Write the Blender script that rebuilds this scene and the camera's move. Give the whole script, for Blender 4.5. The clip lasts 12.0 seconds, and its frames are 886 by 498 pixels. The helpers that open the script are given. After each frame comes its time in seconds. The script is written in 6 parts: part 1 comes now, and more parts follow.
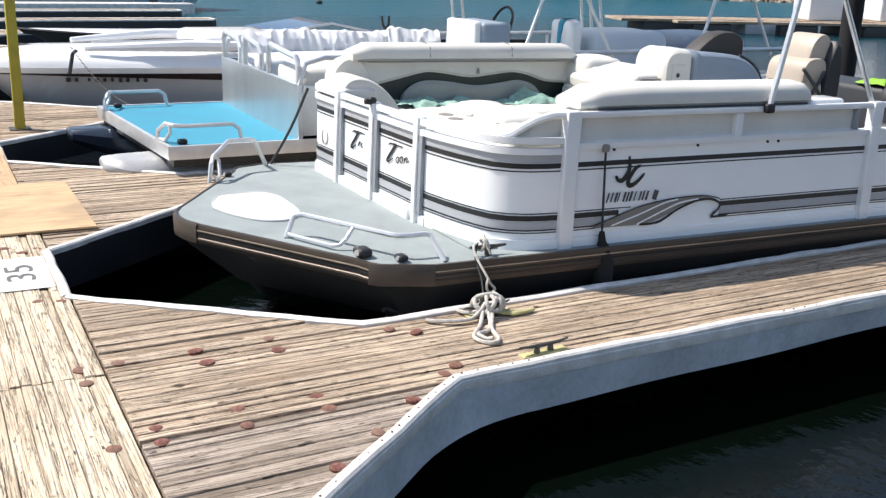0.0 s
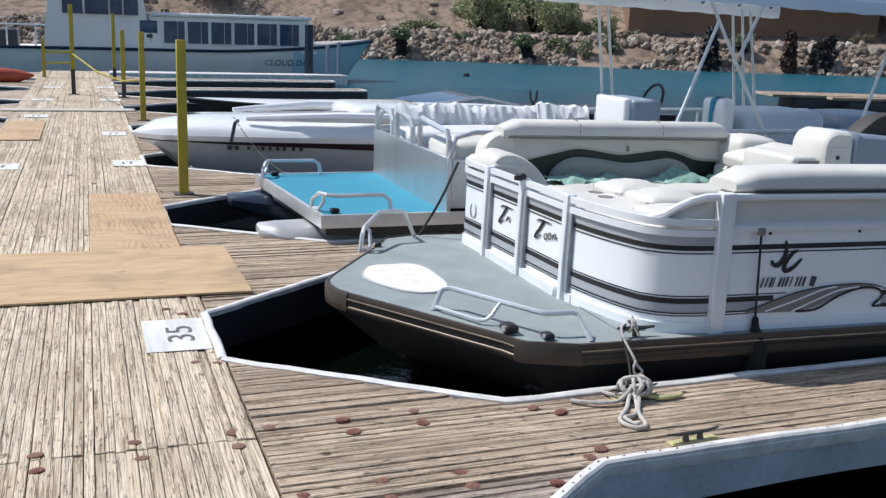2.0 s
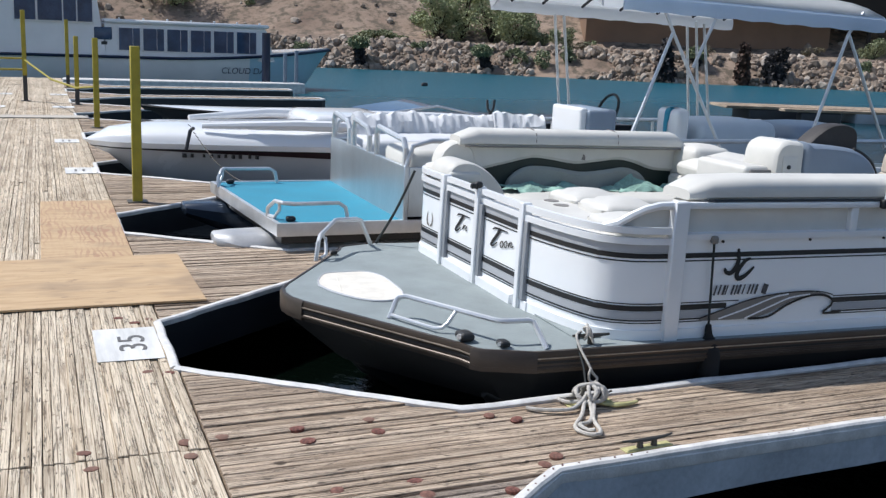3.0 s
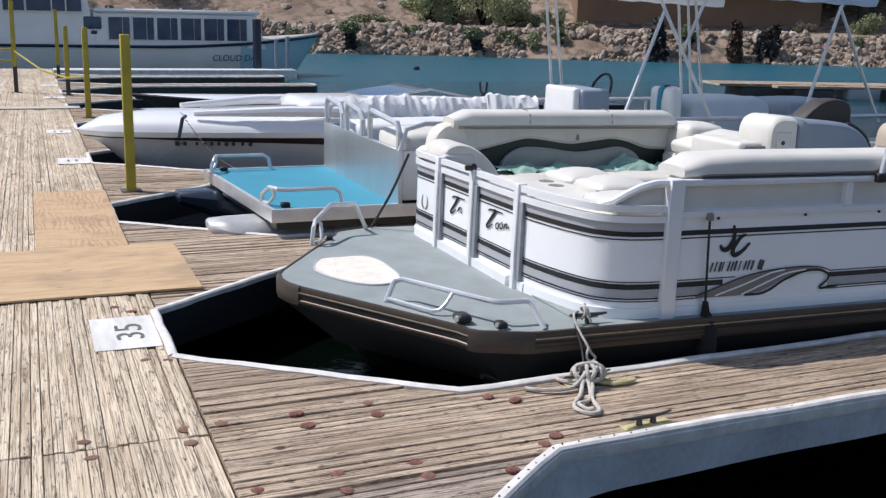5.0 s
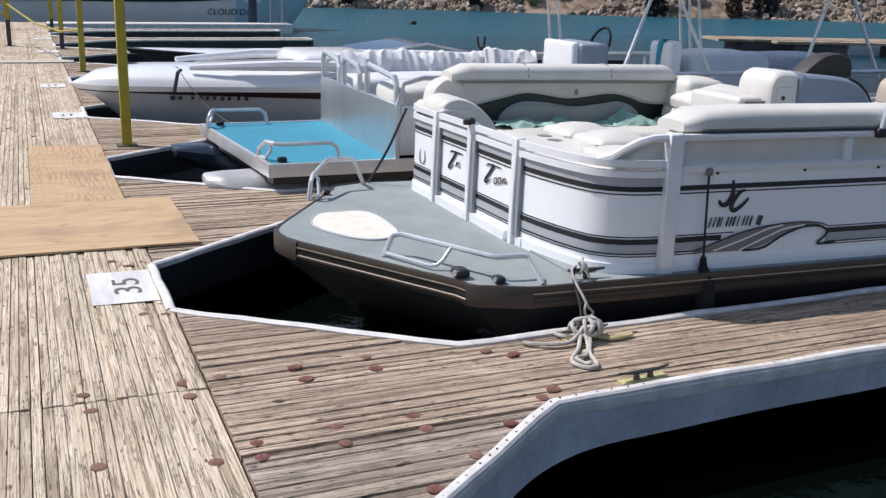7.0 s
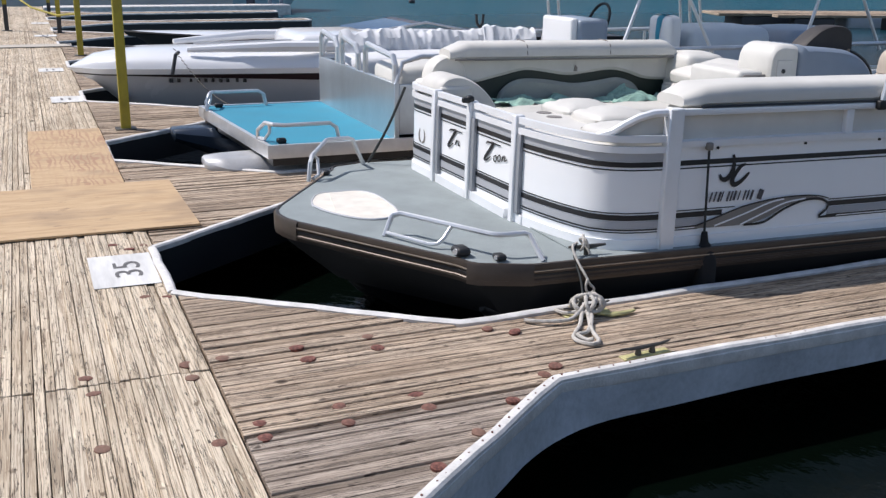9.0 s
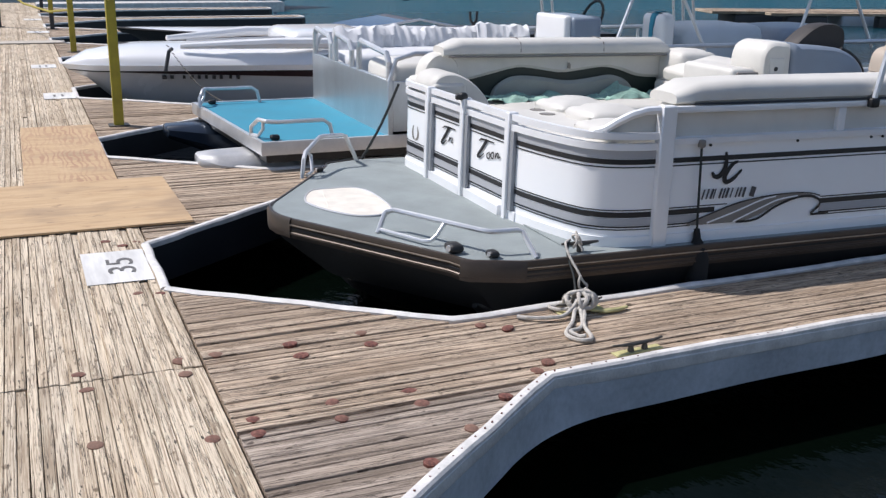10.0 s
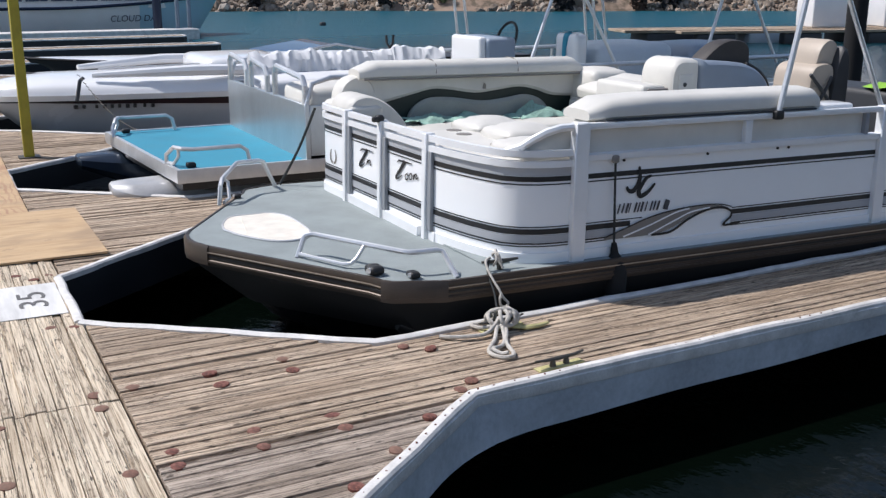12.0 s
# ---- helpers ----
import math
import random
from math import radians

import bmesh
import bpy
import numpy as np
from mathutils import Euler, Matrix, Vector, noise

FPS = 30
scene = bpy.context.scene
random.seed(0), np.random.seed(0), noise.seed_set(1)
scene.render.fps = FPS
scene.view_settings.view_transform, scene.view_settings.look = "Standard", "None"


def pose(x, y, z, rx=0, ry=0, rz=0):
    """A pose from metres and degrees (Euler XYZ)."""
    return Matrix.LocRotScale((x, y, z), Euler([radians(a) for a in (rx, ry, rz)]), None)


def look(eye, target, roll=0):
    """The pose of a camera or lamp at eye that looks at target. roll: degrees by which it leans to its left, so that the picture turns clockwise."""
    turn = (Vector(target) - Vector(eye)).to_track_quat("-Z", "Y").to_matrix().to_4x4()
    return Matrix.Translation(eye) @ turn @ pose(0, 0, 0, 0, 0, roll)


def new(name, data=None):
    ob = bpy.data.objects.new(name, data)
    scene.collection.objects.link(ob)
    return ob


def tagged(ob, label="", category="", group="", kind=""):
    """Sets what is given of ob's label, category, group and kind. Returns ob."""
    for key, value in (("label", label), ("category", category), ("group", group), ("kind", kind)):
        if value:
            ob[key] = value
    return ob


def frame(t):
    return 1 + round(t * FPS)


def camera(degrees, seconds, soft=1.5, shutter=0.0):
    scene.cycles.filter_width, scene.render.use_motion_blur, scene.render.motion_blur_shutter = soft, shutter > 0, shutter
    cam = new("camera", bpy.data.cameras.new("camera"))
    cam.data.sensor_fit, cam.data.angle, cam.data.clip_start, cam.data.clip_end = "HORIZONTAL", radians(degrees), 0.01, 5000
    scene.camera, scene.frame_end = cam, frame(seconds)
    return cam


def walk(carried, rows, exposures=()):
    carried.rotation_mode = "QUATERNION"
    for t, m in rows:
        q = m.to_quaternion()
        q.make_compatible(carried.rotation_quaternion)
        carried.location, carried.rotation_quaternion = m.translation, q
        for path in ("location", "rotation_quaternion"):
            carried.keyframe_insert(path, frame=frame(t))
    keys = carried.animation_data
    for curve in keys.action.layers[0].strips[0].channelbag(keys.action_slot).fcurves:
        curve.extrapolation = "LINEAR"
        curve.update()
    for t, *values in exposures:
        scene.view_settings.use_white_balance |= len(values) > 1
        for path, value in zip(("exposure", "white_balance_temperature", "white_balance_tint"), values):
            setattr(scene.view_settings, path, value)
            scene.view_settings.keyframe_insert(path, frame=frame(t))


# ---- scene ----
# ---- camera ----
cam = camera(46.99, 12.0, soft=1.35)


def aim(x, y, z, pitch, roll, yaw):
    return pose(x, y, z, 90 + pitch, 0, yaw) @ pose(0, 0, 0, 0, 0, roll)


PATH = [
    (0.0, aim(0.043, -0.014, 1.583, -16.12, 1.71, -27.41)),
    (0.5, aim(0.015, 0.005, 1.584, -17.51, 1.60, -22.93)),
    (1.0, aim(-0.003, 0.010, 1.587, -16.93, 1.15, -19.32)),
    (1.5, aim(-0.004, 0.004, 1.611, -14.07, 1.45, -18.03)),
    (2.0, aim(-0.007, 0.002, 1.617, -12.47, 1.88, -19.36)),
    (2.5, aim(0.005, 0.005, 1.616, -11.94, 2.24, -20.66)),
    (3.0, aim(0.007, 0.004, 1.609, -11.86, 2.39, -21.73)),
    (3.5, aim(0.010, 0.006, 1.605, -12.09, 2.39, -22.48)),
    (5.5, aim(0.004, 0.011, 1.598, -13.22, 1.09, -21.73)),
    (6.0, aim(-0.003, 0.018, 1.595, -13.74, 1.33, -21.24)),
    (6.5, aim(-0.006, 0.015, 1.587, -14.01, 1.16, -21.10)),
    (7.0, aim(0.005, 0.021, 1.587, -15.18, 1.48, -22.28)),
    (7.5, aim(0.010, 0.029, 1.584, -15.75, 0.88, -22.56)),
    (9.5, aim(0.015, 0.019, 1.580, -16.42, 0.66, -22.17)),
    (10.0, aim(0.013, 0.014, 1.579, -16.46, 0.80, -22.55)),
    (10.5, aim(-0.003, 0.006, 1.574, -16.70, 1.46, -22.58)),
    (11.0, aim(-0.005, 0.017, 1.570, -16.95, 1.59, -23.86)),
    (11.5, aim(0.017, 0.025, 1.574, -16.68, 0.77, -25.40)),
    (12.0, aim(0.039, 0.005, 1.570, -15.15, 0.02, -26.86)),
]
walk(cam, PATH, exposures=[(0.0, 0.49, 6950, 11), (0.3, 0.43, 6900, 11), (0.8, 0.06, 6600, 10), (1.5, -0.05, 6450, 10), (3.5, -0.07, 6380, 10), (5.5, -0.09, 6600, 14), (10.5, -0.1, 6600, 14),
                           (12.0, -0.1, 6550, 13)])

# ---- light ----
SUN = Vector((-0.58, 0.42, 1.0)).normalized()
sky_world = bpy.data.worlds.new("sky")
scene.world = sky_world
sky_world.use_nodes = True
_nt = sky_world.node_tree
_sky = _nt.nodes.new("ShaderNodeTexSky")
_sky.sky_type = 'NISHITA'
_sky.sun_disc = False
_sky.sun_elevation = math.asin(SUN.z)
_sky.sun_rotation = math.atan2(SUN.x, SUN.y)
_sky.altitude = 200
_nt.links.new(_sky.outputs[0], _nt.nodes["Background"].inputs[0])
_nt.nodes["Background"].inputs[1].default_value = 0.14
sun = new("sun", bpy.data.lights.new("sun", "SUN"))
sun.data.energy = 4.75
sun.data.angle = radians(0.5)
sun.data.color = (1.0, 0.985, 0.965)
sun.matrix_basis = look(SUN * 60, (0, 0, 0))


# ---- materials ----
def _setup(name):
    m = bpy.data.materials.new(name)
    m.use_nodes = True
    return m, m.node_tree.nodes, m.node_tree.links, m.node_tree.nodes["Principled BSDF"]


def _coords(nodes, links, stretch=(1, 1, 1)):
    tc = nodes.new("ShaderNodeTexCoord")
    mp = nodes.new("ShaderNodeMapping")
    mp.inputs["Scale"].default_value = stretch
    links.new(tc.outputs["Object"], mp.inputs[0])
    return mp.outputs[0]


def _noise(nodes, links, co, scale, detail=3.0, rough=0.55):
    n = nodes.new("ShaderNodeTexNoise")
    n.inputs["Scale"].default_value = scale
    n.inputs["Detail"].default_value = detail
    n.inputs["Roughness"].default_value = rough
    links.new(co, n.inputs["Vector"])
    return n.outputs[0]


def _ramp(nodes, links, fac, stops):
    r = nodes.new("ShaderNodeValToRGB")
    el = r.color_ramp.elements
    while len(el) < len(stops):
        el.new(0.5)
    for e, (p, c) in zip(el, stops):
        e.position, e.color = p, (*c, 1)
    links.new(fac, r.inputs[0])
    return r.outputs[0]


def _mix(nodes, links, fac, a, b, mode='MIX'):
    x = nodes.new("ShaderNodeMix")
    x.data_type, x.blend_type = 'RGBA', mode
    for sock, val in ((x.inputs[0], fac), (x.inputs[6], a), (x.inputs[7], b)):
        if isinstance(val, (int, float)):
            sock.default_value = val
        elif isinstance(val, tuple):
            sock.default_value = (*val, 1)
        else:
            links.new(val, sock)
    return x.outputs[2]


def _bump(nodes, links, height, p, strength, dist):
    b = nodes.new("ShaderNodeBump")
    b.inputs["Strength"].default_value = strength
    b.inputs["Distance"].default_value = dist
    links.new(height, b.inputs["Height"])
    links.new(b.outputs[0], p.inputs["Normal"])


def mat(name, color, rough=0.5, metal=0.0, dirt=0.25, big=2.5, fine=60.0, bump=0.15, dist=0.002, stretch=(1, 1, 1), coat=0.0):
    """A plain surface with stains at one scale and grain at another."""
    m, nodes, links, p = _setup(name)
    co = _coords(nodes, links, stretch)
    stain = _noise(nodes, links, co, big, 4)
    grain = _noise(nodes, links, co, fine, 2)
    dark = tuple(c * (1 - dirt) for c in color)
    c = _mix(nodes, links, _ramp(nodes, links, stain, [(0.3, (0, 0, 0)), (0.7, (1, 1, 1))]), dark, color)
    c = _mix(nodes, links, dirt * 0.6, c, _ramp(nodes, links, grain, [(0.3, dark), (0.7, color)]))
    links.new(c, p.inputs["Base Color"])
    r = nodes.new("ShaderNodeMapRange")
    r.inputs[3].default_value, r.inputs[4].default_value = max(0.03, rough * 0.8), min(1, rough * 1.25)
    links.new(stain, r.inputs[0])
    links.new(r.outputs[0], p.inputs["Roughness"])
    p.inputs["Metallic"].default_value = metal
    p.inputs["Coat Weight"].default_value = coat
    _bump(nodes, links, grain, p, bump, dist)
    return m


def wood(name, along, light, mid, dark, crack=(0.035, 0.027, 0.02)):
    """Sun-bleached strips: fibres along one axis, splits, grey patches, each strip a tone of its own."""
    m, nodes, links, p = _setup(name)
    def run(k):
        return _coords(nodes, links, (1, k, 1) if along == "y" else (k, 1, 1))

    info, geo = nodes.new("ShaderNodeObjectInfo"), nodes.new("ShaderNodeNewGeometry")
    add = nodes.new("ShaderNodeMath")
    add.operation = 'ADD'
    links.new(info.outputs["Random"], add.inputs[0])
    links.new(geo.outputs["Random Per Island"], add.inputs[1])
    fr = nodes.new("ShaderNodeMath")
    fr.operation = 'FRACT'
    links.new(add.outputs[0], fr.inputs[0])
    fibre = _noise(nodes, links, run(0.018), 210, 5, 0.7)
    streak = _noise(nodes, links, run(0.02), 95, 4, 0.65)
    fleck = _noise(nodes, links, run(0.15), 70, 3, 0.6)
    split = _noise(nodes, links, run(0.03), 52, 4, 0.65)
    nick = _noise(nodes, links, run(0.22), 55, 3, 0.6)
    patch = _noise(nodes, links, run(0.3), 4.5, 4)
    knot = _noise(nodes, links, run(0.45), 24, 2)
    dull = _noise(nodes, links, run(0.6), 1.3, 3)
    tone = _ramp(nodes, links, fr.outputs[0], [(0.0, tuple(0.62 * x for x in mid)), (0.3, mid), (0.7, light), (1.0, tuple(0.75 * x for x in light))])
    c = _mix(nodes, links, _ramp(nodes, links, patch, [(0.4, (0, 0, 0)), (0.65, (0.8, 0.8, 0.8))]), tone, light)
    c = _mix(nodes, links, _ramp(nodes, links, dull, [(0.5, (0, 0, 0)), (0.68, (0.55, 0.55, 0.55))]), c, tuple(0.62 * x for x in mid))
    c = _mix(nodes, links, _ramp(nodes, links, fibre, [(0.4, (0.72, 0.72, 0.72)), (0.53, (0, 0, 0))]), c, dark)
    c = _mix(nodes, links, _ramp(nodes, links, split, [(0.435, (0, 0, 0)), (0.45, (0.9, 0.9, 0.9)), (0.46, (0.9, 0.9, 0.9)), (0.475, (0, 0, 0))]), c, crack)
    c = _mix(nodes, links, _ramp(nodes, links, streak, [(0.36, (0.75, 0.75, 0.75)), (0.42, (0, 0, 0))]), c, tuple(0.5 * x for x in dark))
    c = _mix(nodes, links, _ramp(nodes, links, fleck, [(0.64, (0, 0, 0)), (0.7, (0.6, 0.6, 0.6))]), c, tuple(min(0.8, 1.2 * x) for x in light))
    c = _mix(nodes, links, _ramp(nodes, links, knot, [(0.66, (0, 0, 0)), (0.69, (0.6, 0.6, 0.6)), (0.73, (0.9, 0.9, 0.9))]), c, tuple(0.6 * x for x in dark))
    c = _mix(nodes, links, _ramp(nodes, links, nick, [(0.67, (0, 0, 0)), (0.695, (0.92, 0.92, 0.92))]), c, crack)
    links.new(c, p.inputs["Base Color"])
    p.inputs["Roughness"].default_value = 0.88
    _bump(nodes, links, fibre, p, 0.8, 0.005)
    return m


def glossy_water():
    m, nodes, links, p = _setup("water")
    co = _coords(nodes, links, (1.0, 0.55, 1))
    deep = _noise(nodes, links, co, 0.05, 3)
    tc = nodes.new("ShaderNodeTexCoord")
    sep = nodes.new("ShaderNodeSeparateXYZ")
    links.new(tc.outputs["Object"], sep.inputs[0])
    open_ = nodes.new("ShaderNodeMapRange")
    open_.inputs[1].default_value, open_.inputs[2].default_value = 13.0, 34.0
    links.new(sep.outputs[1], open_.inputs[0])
    # Teal sky reflection put into the far base colour; near the docks painted dark.
    dock_dark = _mix(nodes, links, deep, (0.0008, 0.0022, 0.0014), (0.0014, 0.0034, 0.0022))
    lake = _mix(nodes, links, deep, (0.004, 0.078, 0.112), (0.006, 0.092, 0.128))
    c = _mix(nodes, links, open_.outputs[0], dock_dark, lake)
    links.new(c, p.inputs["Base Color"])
    p.inputs["IOR"].default_value = 1.33
    a = _noise(nodes, links, co, 2.2, 4, 0.6)
    b = _noise(nodes, links, co, 11.0, 3, 0.6)
    h = _mix(nodes, links, 0.35, a, b)
    ro = nodes.new("ShaderNodeMapRange")
    ro.inputs[3].default_value, ro.inputs[4].default_value = 0.08, 0.3
    links.new(open_.outputs[0], ro.inputs[0])
    links.new(ro.outputs[0], p.inputs["Roughness"])
    b_ = nodes.new("ShaderNodeBump")
    b_.inputs["Distance"].default_value = 0.3
    rise = nodes.new("ShaderNodeMapRange")
    rise.inputs[3].default_value, rise.inputs[4].default_value = 0.07, 1.0
    links.new(open_.outputs[0], rise.inputs[0])
    links.new(rise.outputs[0], b_.inputs["Strength"])
    links.new(h, b_.inputs["Height"])
    links.new(b_.outputs[0], p.inputs["Normal"])
    return m


def glass(name, tint=(0.8, 0.9, 0.95), rough=0.02):
    m, nodes, links, p = _setup(name)
    p.inputs["Base Color"].default_value = (*tint, 1)
    p.inputs["Roughness"].default_value = rough
    p.inputs["Transmission Weight"].default_value = 1.0
    p.inputs["IOR"].default_value = 1.2
    return m


def earth():
    m, nodes, links, p = _setup("desert_earth")
    co = _coords(nodes, links)
    a = _noise(nodes, links, co, 0.22, 5, 0.6)
    b = _noise(nodes, links, co, 1.8, 5, 0.65)
    c = _ramp(nodes, links, a, [(0.3, (0.16, 0.108, 0.078)), (0.5, (0.26, 0.185, 0.135)), (0.7, (0.35, 0.265, 0.2))])
    c = _mix(nodes, links, _ramp(nodes, links, b, [(0.4, (0.85, 0.85, 0.85)), (0.54, (0, 0, 0))]), c, (0.085, 0.068, 0.046))
    links.new(c, p.inputs["Base Color"])
    p.inputs["Roughness"].default_value = 0.95
    _bump(nodes, links, b, p, 0.7, 0.15)
    return m


def stones():
    m, nodes, links, p = _setup("riprap_stone")
    geo = nodes.new("ShaderNodeNewGeometry")
    co = _coords(nodes, links)
    n = _noise(nodes, links, co, 5, 4)
    c = _ramp(nodes, links, geo.outputs["Random Per Island"], [(0, (0.1, 0.072, 0.053)), (0.5, (0.25, 0.18, 0.13)), (0.85, (0.37, 0.295, 0.23)), (1, (0.5, 0.44, 0.38))])
    c = _mix(nodes, links, 0.35, c, _ramp(nodes, links, n, [(0.35, (0.1, 0.08, 0.06)), (0.65, (0.4, 0.34, 0.28))]))
    links.new(c, p.inputs["Base Color"])
    p.inputs["Roughness"].default_value = 0.9
    _bump(nodes, links, n, p, 0.5, 0.05)
    return m


def leaves(name, a, b):
    m, nodes, links, p = _setup(name)
    geo = nodes.new("ShaderNodeNewGeometry")
    c = _ramp(nodes, links, geo.outputs["Random Per Island"], [(0, a), (1, b)])
    links.new(c, p.inputs["Base Color"])
    p.inputs["Roughness"].default_value = 0.7
    return m


def plywood(name, figure=False):
    m, nodes, links, p = _setup(name)
    co = _coords(nodes, links, (0.14, 1, 1))
    n = _noise(nodes, links, co, 26, 4, 0.6)
    blot = _noise(nodes, links, _coords(nodes, links, (0.6, 1, 1)), 2.6, 3)
    c = _ramp(nodes, links, n, [(0.3, (0.4, 0.25, 0.125)), (0.5, (0.5, 0.34, 0.185)), (0.7, (0.57, 0.4, 0.23))])
    c = _mix(nodes, links, _ramp(nodes, links, blot, [(0.5, (0, 0, 0)), (0.68, (0.85, 0.85, 0.85))]), c, (0.28, 0.19, 0.115))
    info = nodes.new("ShaderNodeObjectInfo")
    c = _mix(nodes, links, _ramp(nodes, links, info.outputs["Random"], [(0, (0.0, 0.0, 0.0)), (1, (0.4, 0.4, 0.4))]), c, (0.47, 0.33, 0.2))
    if figure:
        wv = nodes.new("ShaderNodeTexWave")
        wv.wave_type = 'BANDS'
        wv.bands_direction = 'X'
        wv.inputs["Scale"].default_value = 7.0
        wv.inputs["Distortion"].default_value = 11.0
        wv.inputs["Detail"].default_value = 2.0
        wv.inputs["Detail Scale"].default_value = 1.3
        links.new(_coords(nodes, links, (1.0, 0.3, 1)), wv.inputs["Vector"])
        place = _noise(nodes, links, _coords(nodes, links), 1.7, 2)
        lines = _ramp(nodes, links, wv.outputs[0], [(0.2, (0.9, 0.9, 0.9)), (0.45, (0, 0, 0))])
        spread = _ramp(nodes, links, place, [(0.4, (0.1, 0.1, 0.1)), (0.6, (1, 1, 1))])
        c = _mix(nodes, links, _mix(nodes, links, 1.0, lines, spread, 'MULTIPLY'), c, (0.36, 0.2, 0.12))
    speck = _noise(nodes, links, _coords(nodes, links, (0.5, 1, 1)), 18, 4, 0.6)
    c = _mix(nodes, links, _ramp(nodes, links, speck, [(0.62, (0, 0, 0)), (0.7, (0.55, 0.55, 0.55))]), c, (0.2, 0.13, 0.08))
    links.new(c, p.inputs["Base Color"])
    p.inputs["Roughness"].default_value = 0.75
    _bump(nodes, links, n, p, 0.25, 0.002)
    return m


WOOD_DOCK = wood("bleached_strips", "y", (0.74, 0.63, 0.48), (0.59, 0.475, 0.338), (0.25, 0.172, 0.107))
WOOD_FINGER = wood("weathered_strips", "x", (0.63, 0.495, 0.365), (0.4, 0.292, 0.2), (0.09, 0.06, 0.038))
WOOD_GUSSET = wood("grey_weathered_strips", "x", (0.51, 0.42, 0.34), (0.33, 0.26, 0.2), (0.09, 0.063, 0.045))
UNDER = mat("under_timber", (0.05, 0.04, 0.03), 0.9)
LIP = mat("white_edging", (0.75, 0.73, 0.7), 0.6, dirt=0.4, big=9, fine=90, bump=0.4, dist=0.004)
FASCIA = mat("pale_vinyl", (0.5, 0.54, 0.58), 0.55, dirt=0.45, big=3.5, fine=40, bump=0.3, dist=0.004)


def rusty():
    m, nodes, links, p = _setup("rusty_bolt")
    n = _noise(nodes, links, _coords(nodes, links), 70, 4, 0.7)
    info = nodes.new("ShaderNodeObjectInfo")
    c = _ramp(nodes, links, n, [(0.35, (0.07, 0.028, 0.022)), (0.55, (0.17, 0.062, 0.045)), (0.7, (0.27, 0.13, 0.1))])
    c = _mix(nodes, links, _ramp(nodes, links, info.outputs["Random"], [(0.4, (0, 0, 0)), (1.0, (0.65, 0.65, 0.65))]), c, (0.24, 0.16, 0.115))
    links.new(c, p.inputs["Base Color"])
    p.inputs["Roughness"].default_value = 0.9
    _bump(nodes, links, n, p, 0.6, 0.003)
    return m


RUST = rusty()
PLY = plywood("plywood")
GREYBOARD = mat("weathered_grey_board", (0.55, 0.5, 0.43), 0.85, dirt=0.35, big=6, fine=70, stretch=(0.15, 1, 1))
PLYFIG = plywood("figured_plywood", True)
SIGN = mat("white_stencil_paint", (0.78, 0.77, 0.74), 0.7, dirt=0.4, big=10, fine=45, stretch=(1, 0.15, 1), bump=0.6, dist=0.004)
WORN = mat("worn_black_paint", (0.17, 0.165, 0.16), 0.7, dirt=0.6, big=30, fine=90)
PALESEAT = mat("pale_blue_vinyl", (0.5, 0.56, 0.62), 0.45, dirt=0.15)
CHANNEL = mat("grey_frame", (0.3, 0.315, 0.34), 0.45, metal=0.2, dirt=0.2)
BLACK = mat("black_paint", (0.012, 0.012, 0.014), 0.4, dirt=0.3)
FENDER = mat("matt_black_rubber", (0.008, 0.008, 0.009), 0.85, dirt=0.4)
RUBBER = mat("black_rubber", (0.015, 0.015, 0.016), 0.55, dirt=0.4)
YELLOW = mat("yellow_paint", (0.42, 0.34, 0.03), 0.55, dirt=0.35, big=6)
GALV = mat("galvanised_cleat", (0.12, 0.11, 0.095), 0.5, metal=0.6, dirt=0.5)
CLEATBASE = mat("faded_yellow_paint", (0.6, 0.55, 0.26), 0.7, dirt=0.55, big=20)
ROPE = mat("braided_rope", (0.62, 0.58, 0.52), 0.9, dirt=0.4, big=40, fine=160, bump=0.9, dist=0.006)
DARKROPE = mat("dark_rope", (0.03, 0.035, 0.035), 0.85)
WHITE = mat("white_panel", (0.87, 0.88, 0.885), 0.32, dirt=0.06, big=1.6, fine=30, bump=0.03, coat=0.3)
RAILW = mat("white_rail", (0.83, 0.84, 0.85), 0.35, metal=0.1, dirt=0.1, big=4)
VINYL = mat("cream_vinyl", (0.66, 0.64, 0.59), 0.5, dirt=0.15, big=4, fine=180, bump=0.2)
PALEGREY = mat("pale_grey_stripe_and_shade", (0.4, 0.41, 0.43), 0.4, dirt=0.1)
# Near-black tone of the slip fascias; the first finger's is pale.
DARKFASCIA = mat("dark_fascia", (0.022, 0.024, 0.028), 0.5, dirt=0.4, big=3)
TAUPE = mat("taupe_stripe", (0.23, 0.21, 0.19), 0.4, dirt=0.15)
GREEN_DARK = mat("dark_green_vinyl", (0.012, 0.028, 0.024), 0.5, dirt=0.3)
TARP = mat("green_tarp", (0.34, 0.56, 0.47), 0.6, dirt=0.6, big=9)
CARPET = mat("grey_green_carpet", (0.295, 0.335, 0.335), 0.97, dirt=0.28, big=4, fine=130, bump=0.9, dist=0.006)
HATCH = mat("cream_hatch", (0.8, 0.75, 0.66), 0.8, dirt=0.25, big=9, fine=200, bump=0.5, dist=0.004)
# Aluminium trim; the dock's brown reflection is put into its base colour.
BROWNTRIM = mat("brown_reflection_trim", (0.085, 0.066, 0.053), 0.42, metal=0.5, dirt=0.4, big=4, stretch=(1, 1, 4))
BEAD = mat("pale_brown_bead", (0.5, 0.42, 0.34), 0.35, metal=0.5, dirt=0.5, big=6)
TUBE = mat("dull_pontoon_metal", (0.06, 0.062, 0.065), 0.4, metal=0.8, dirt=0.5, big=3)
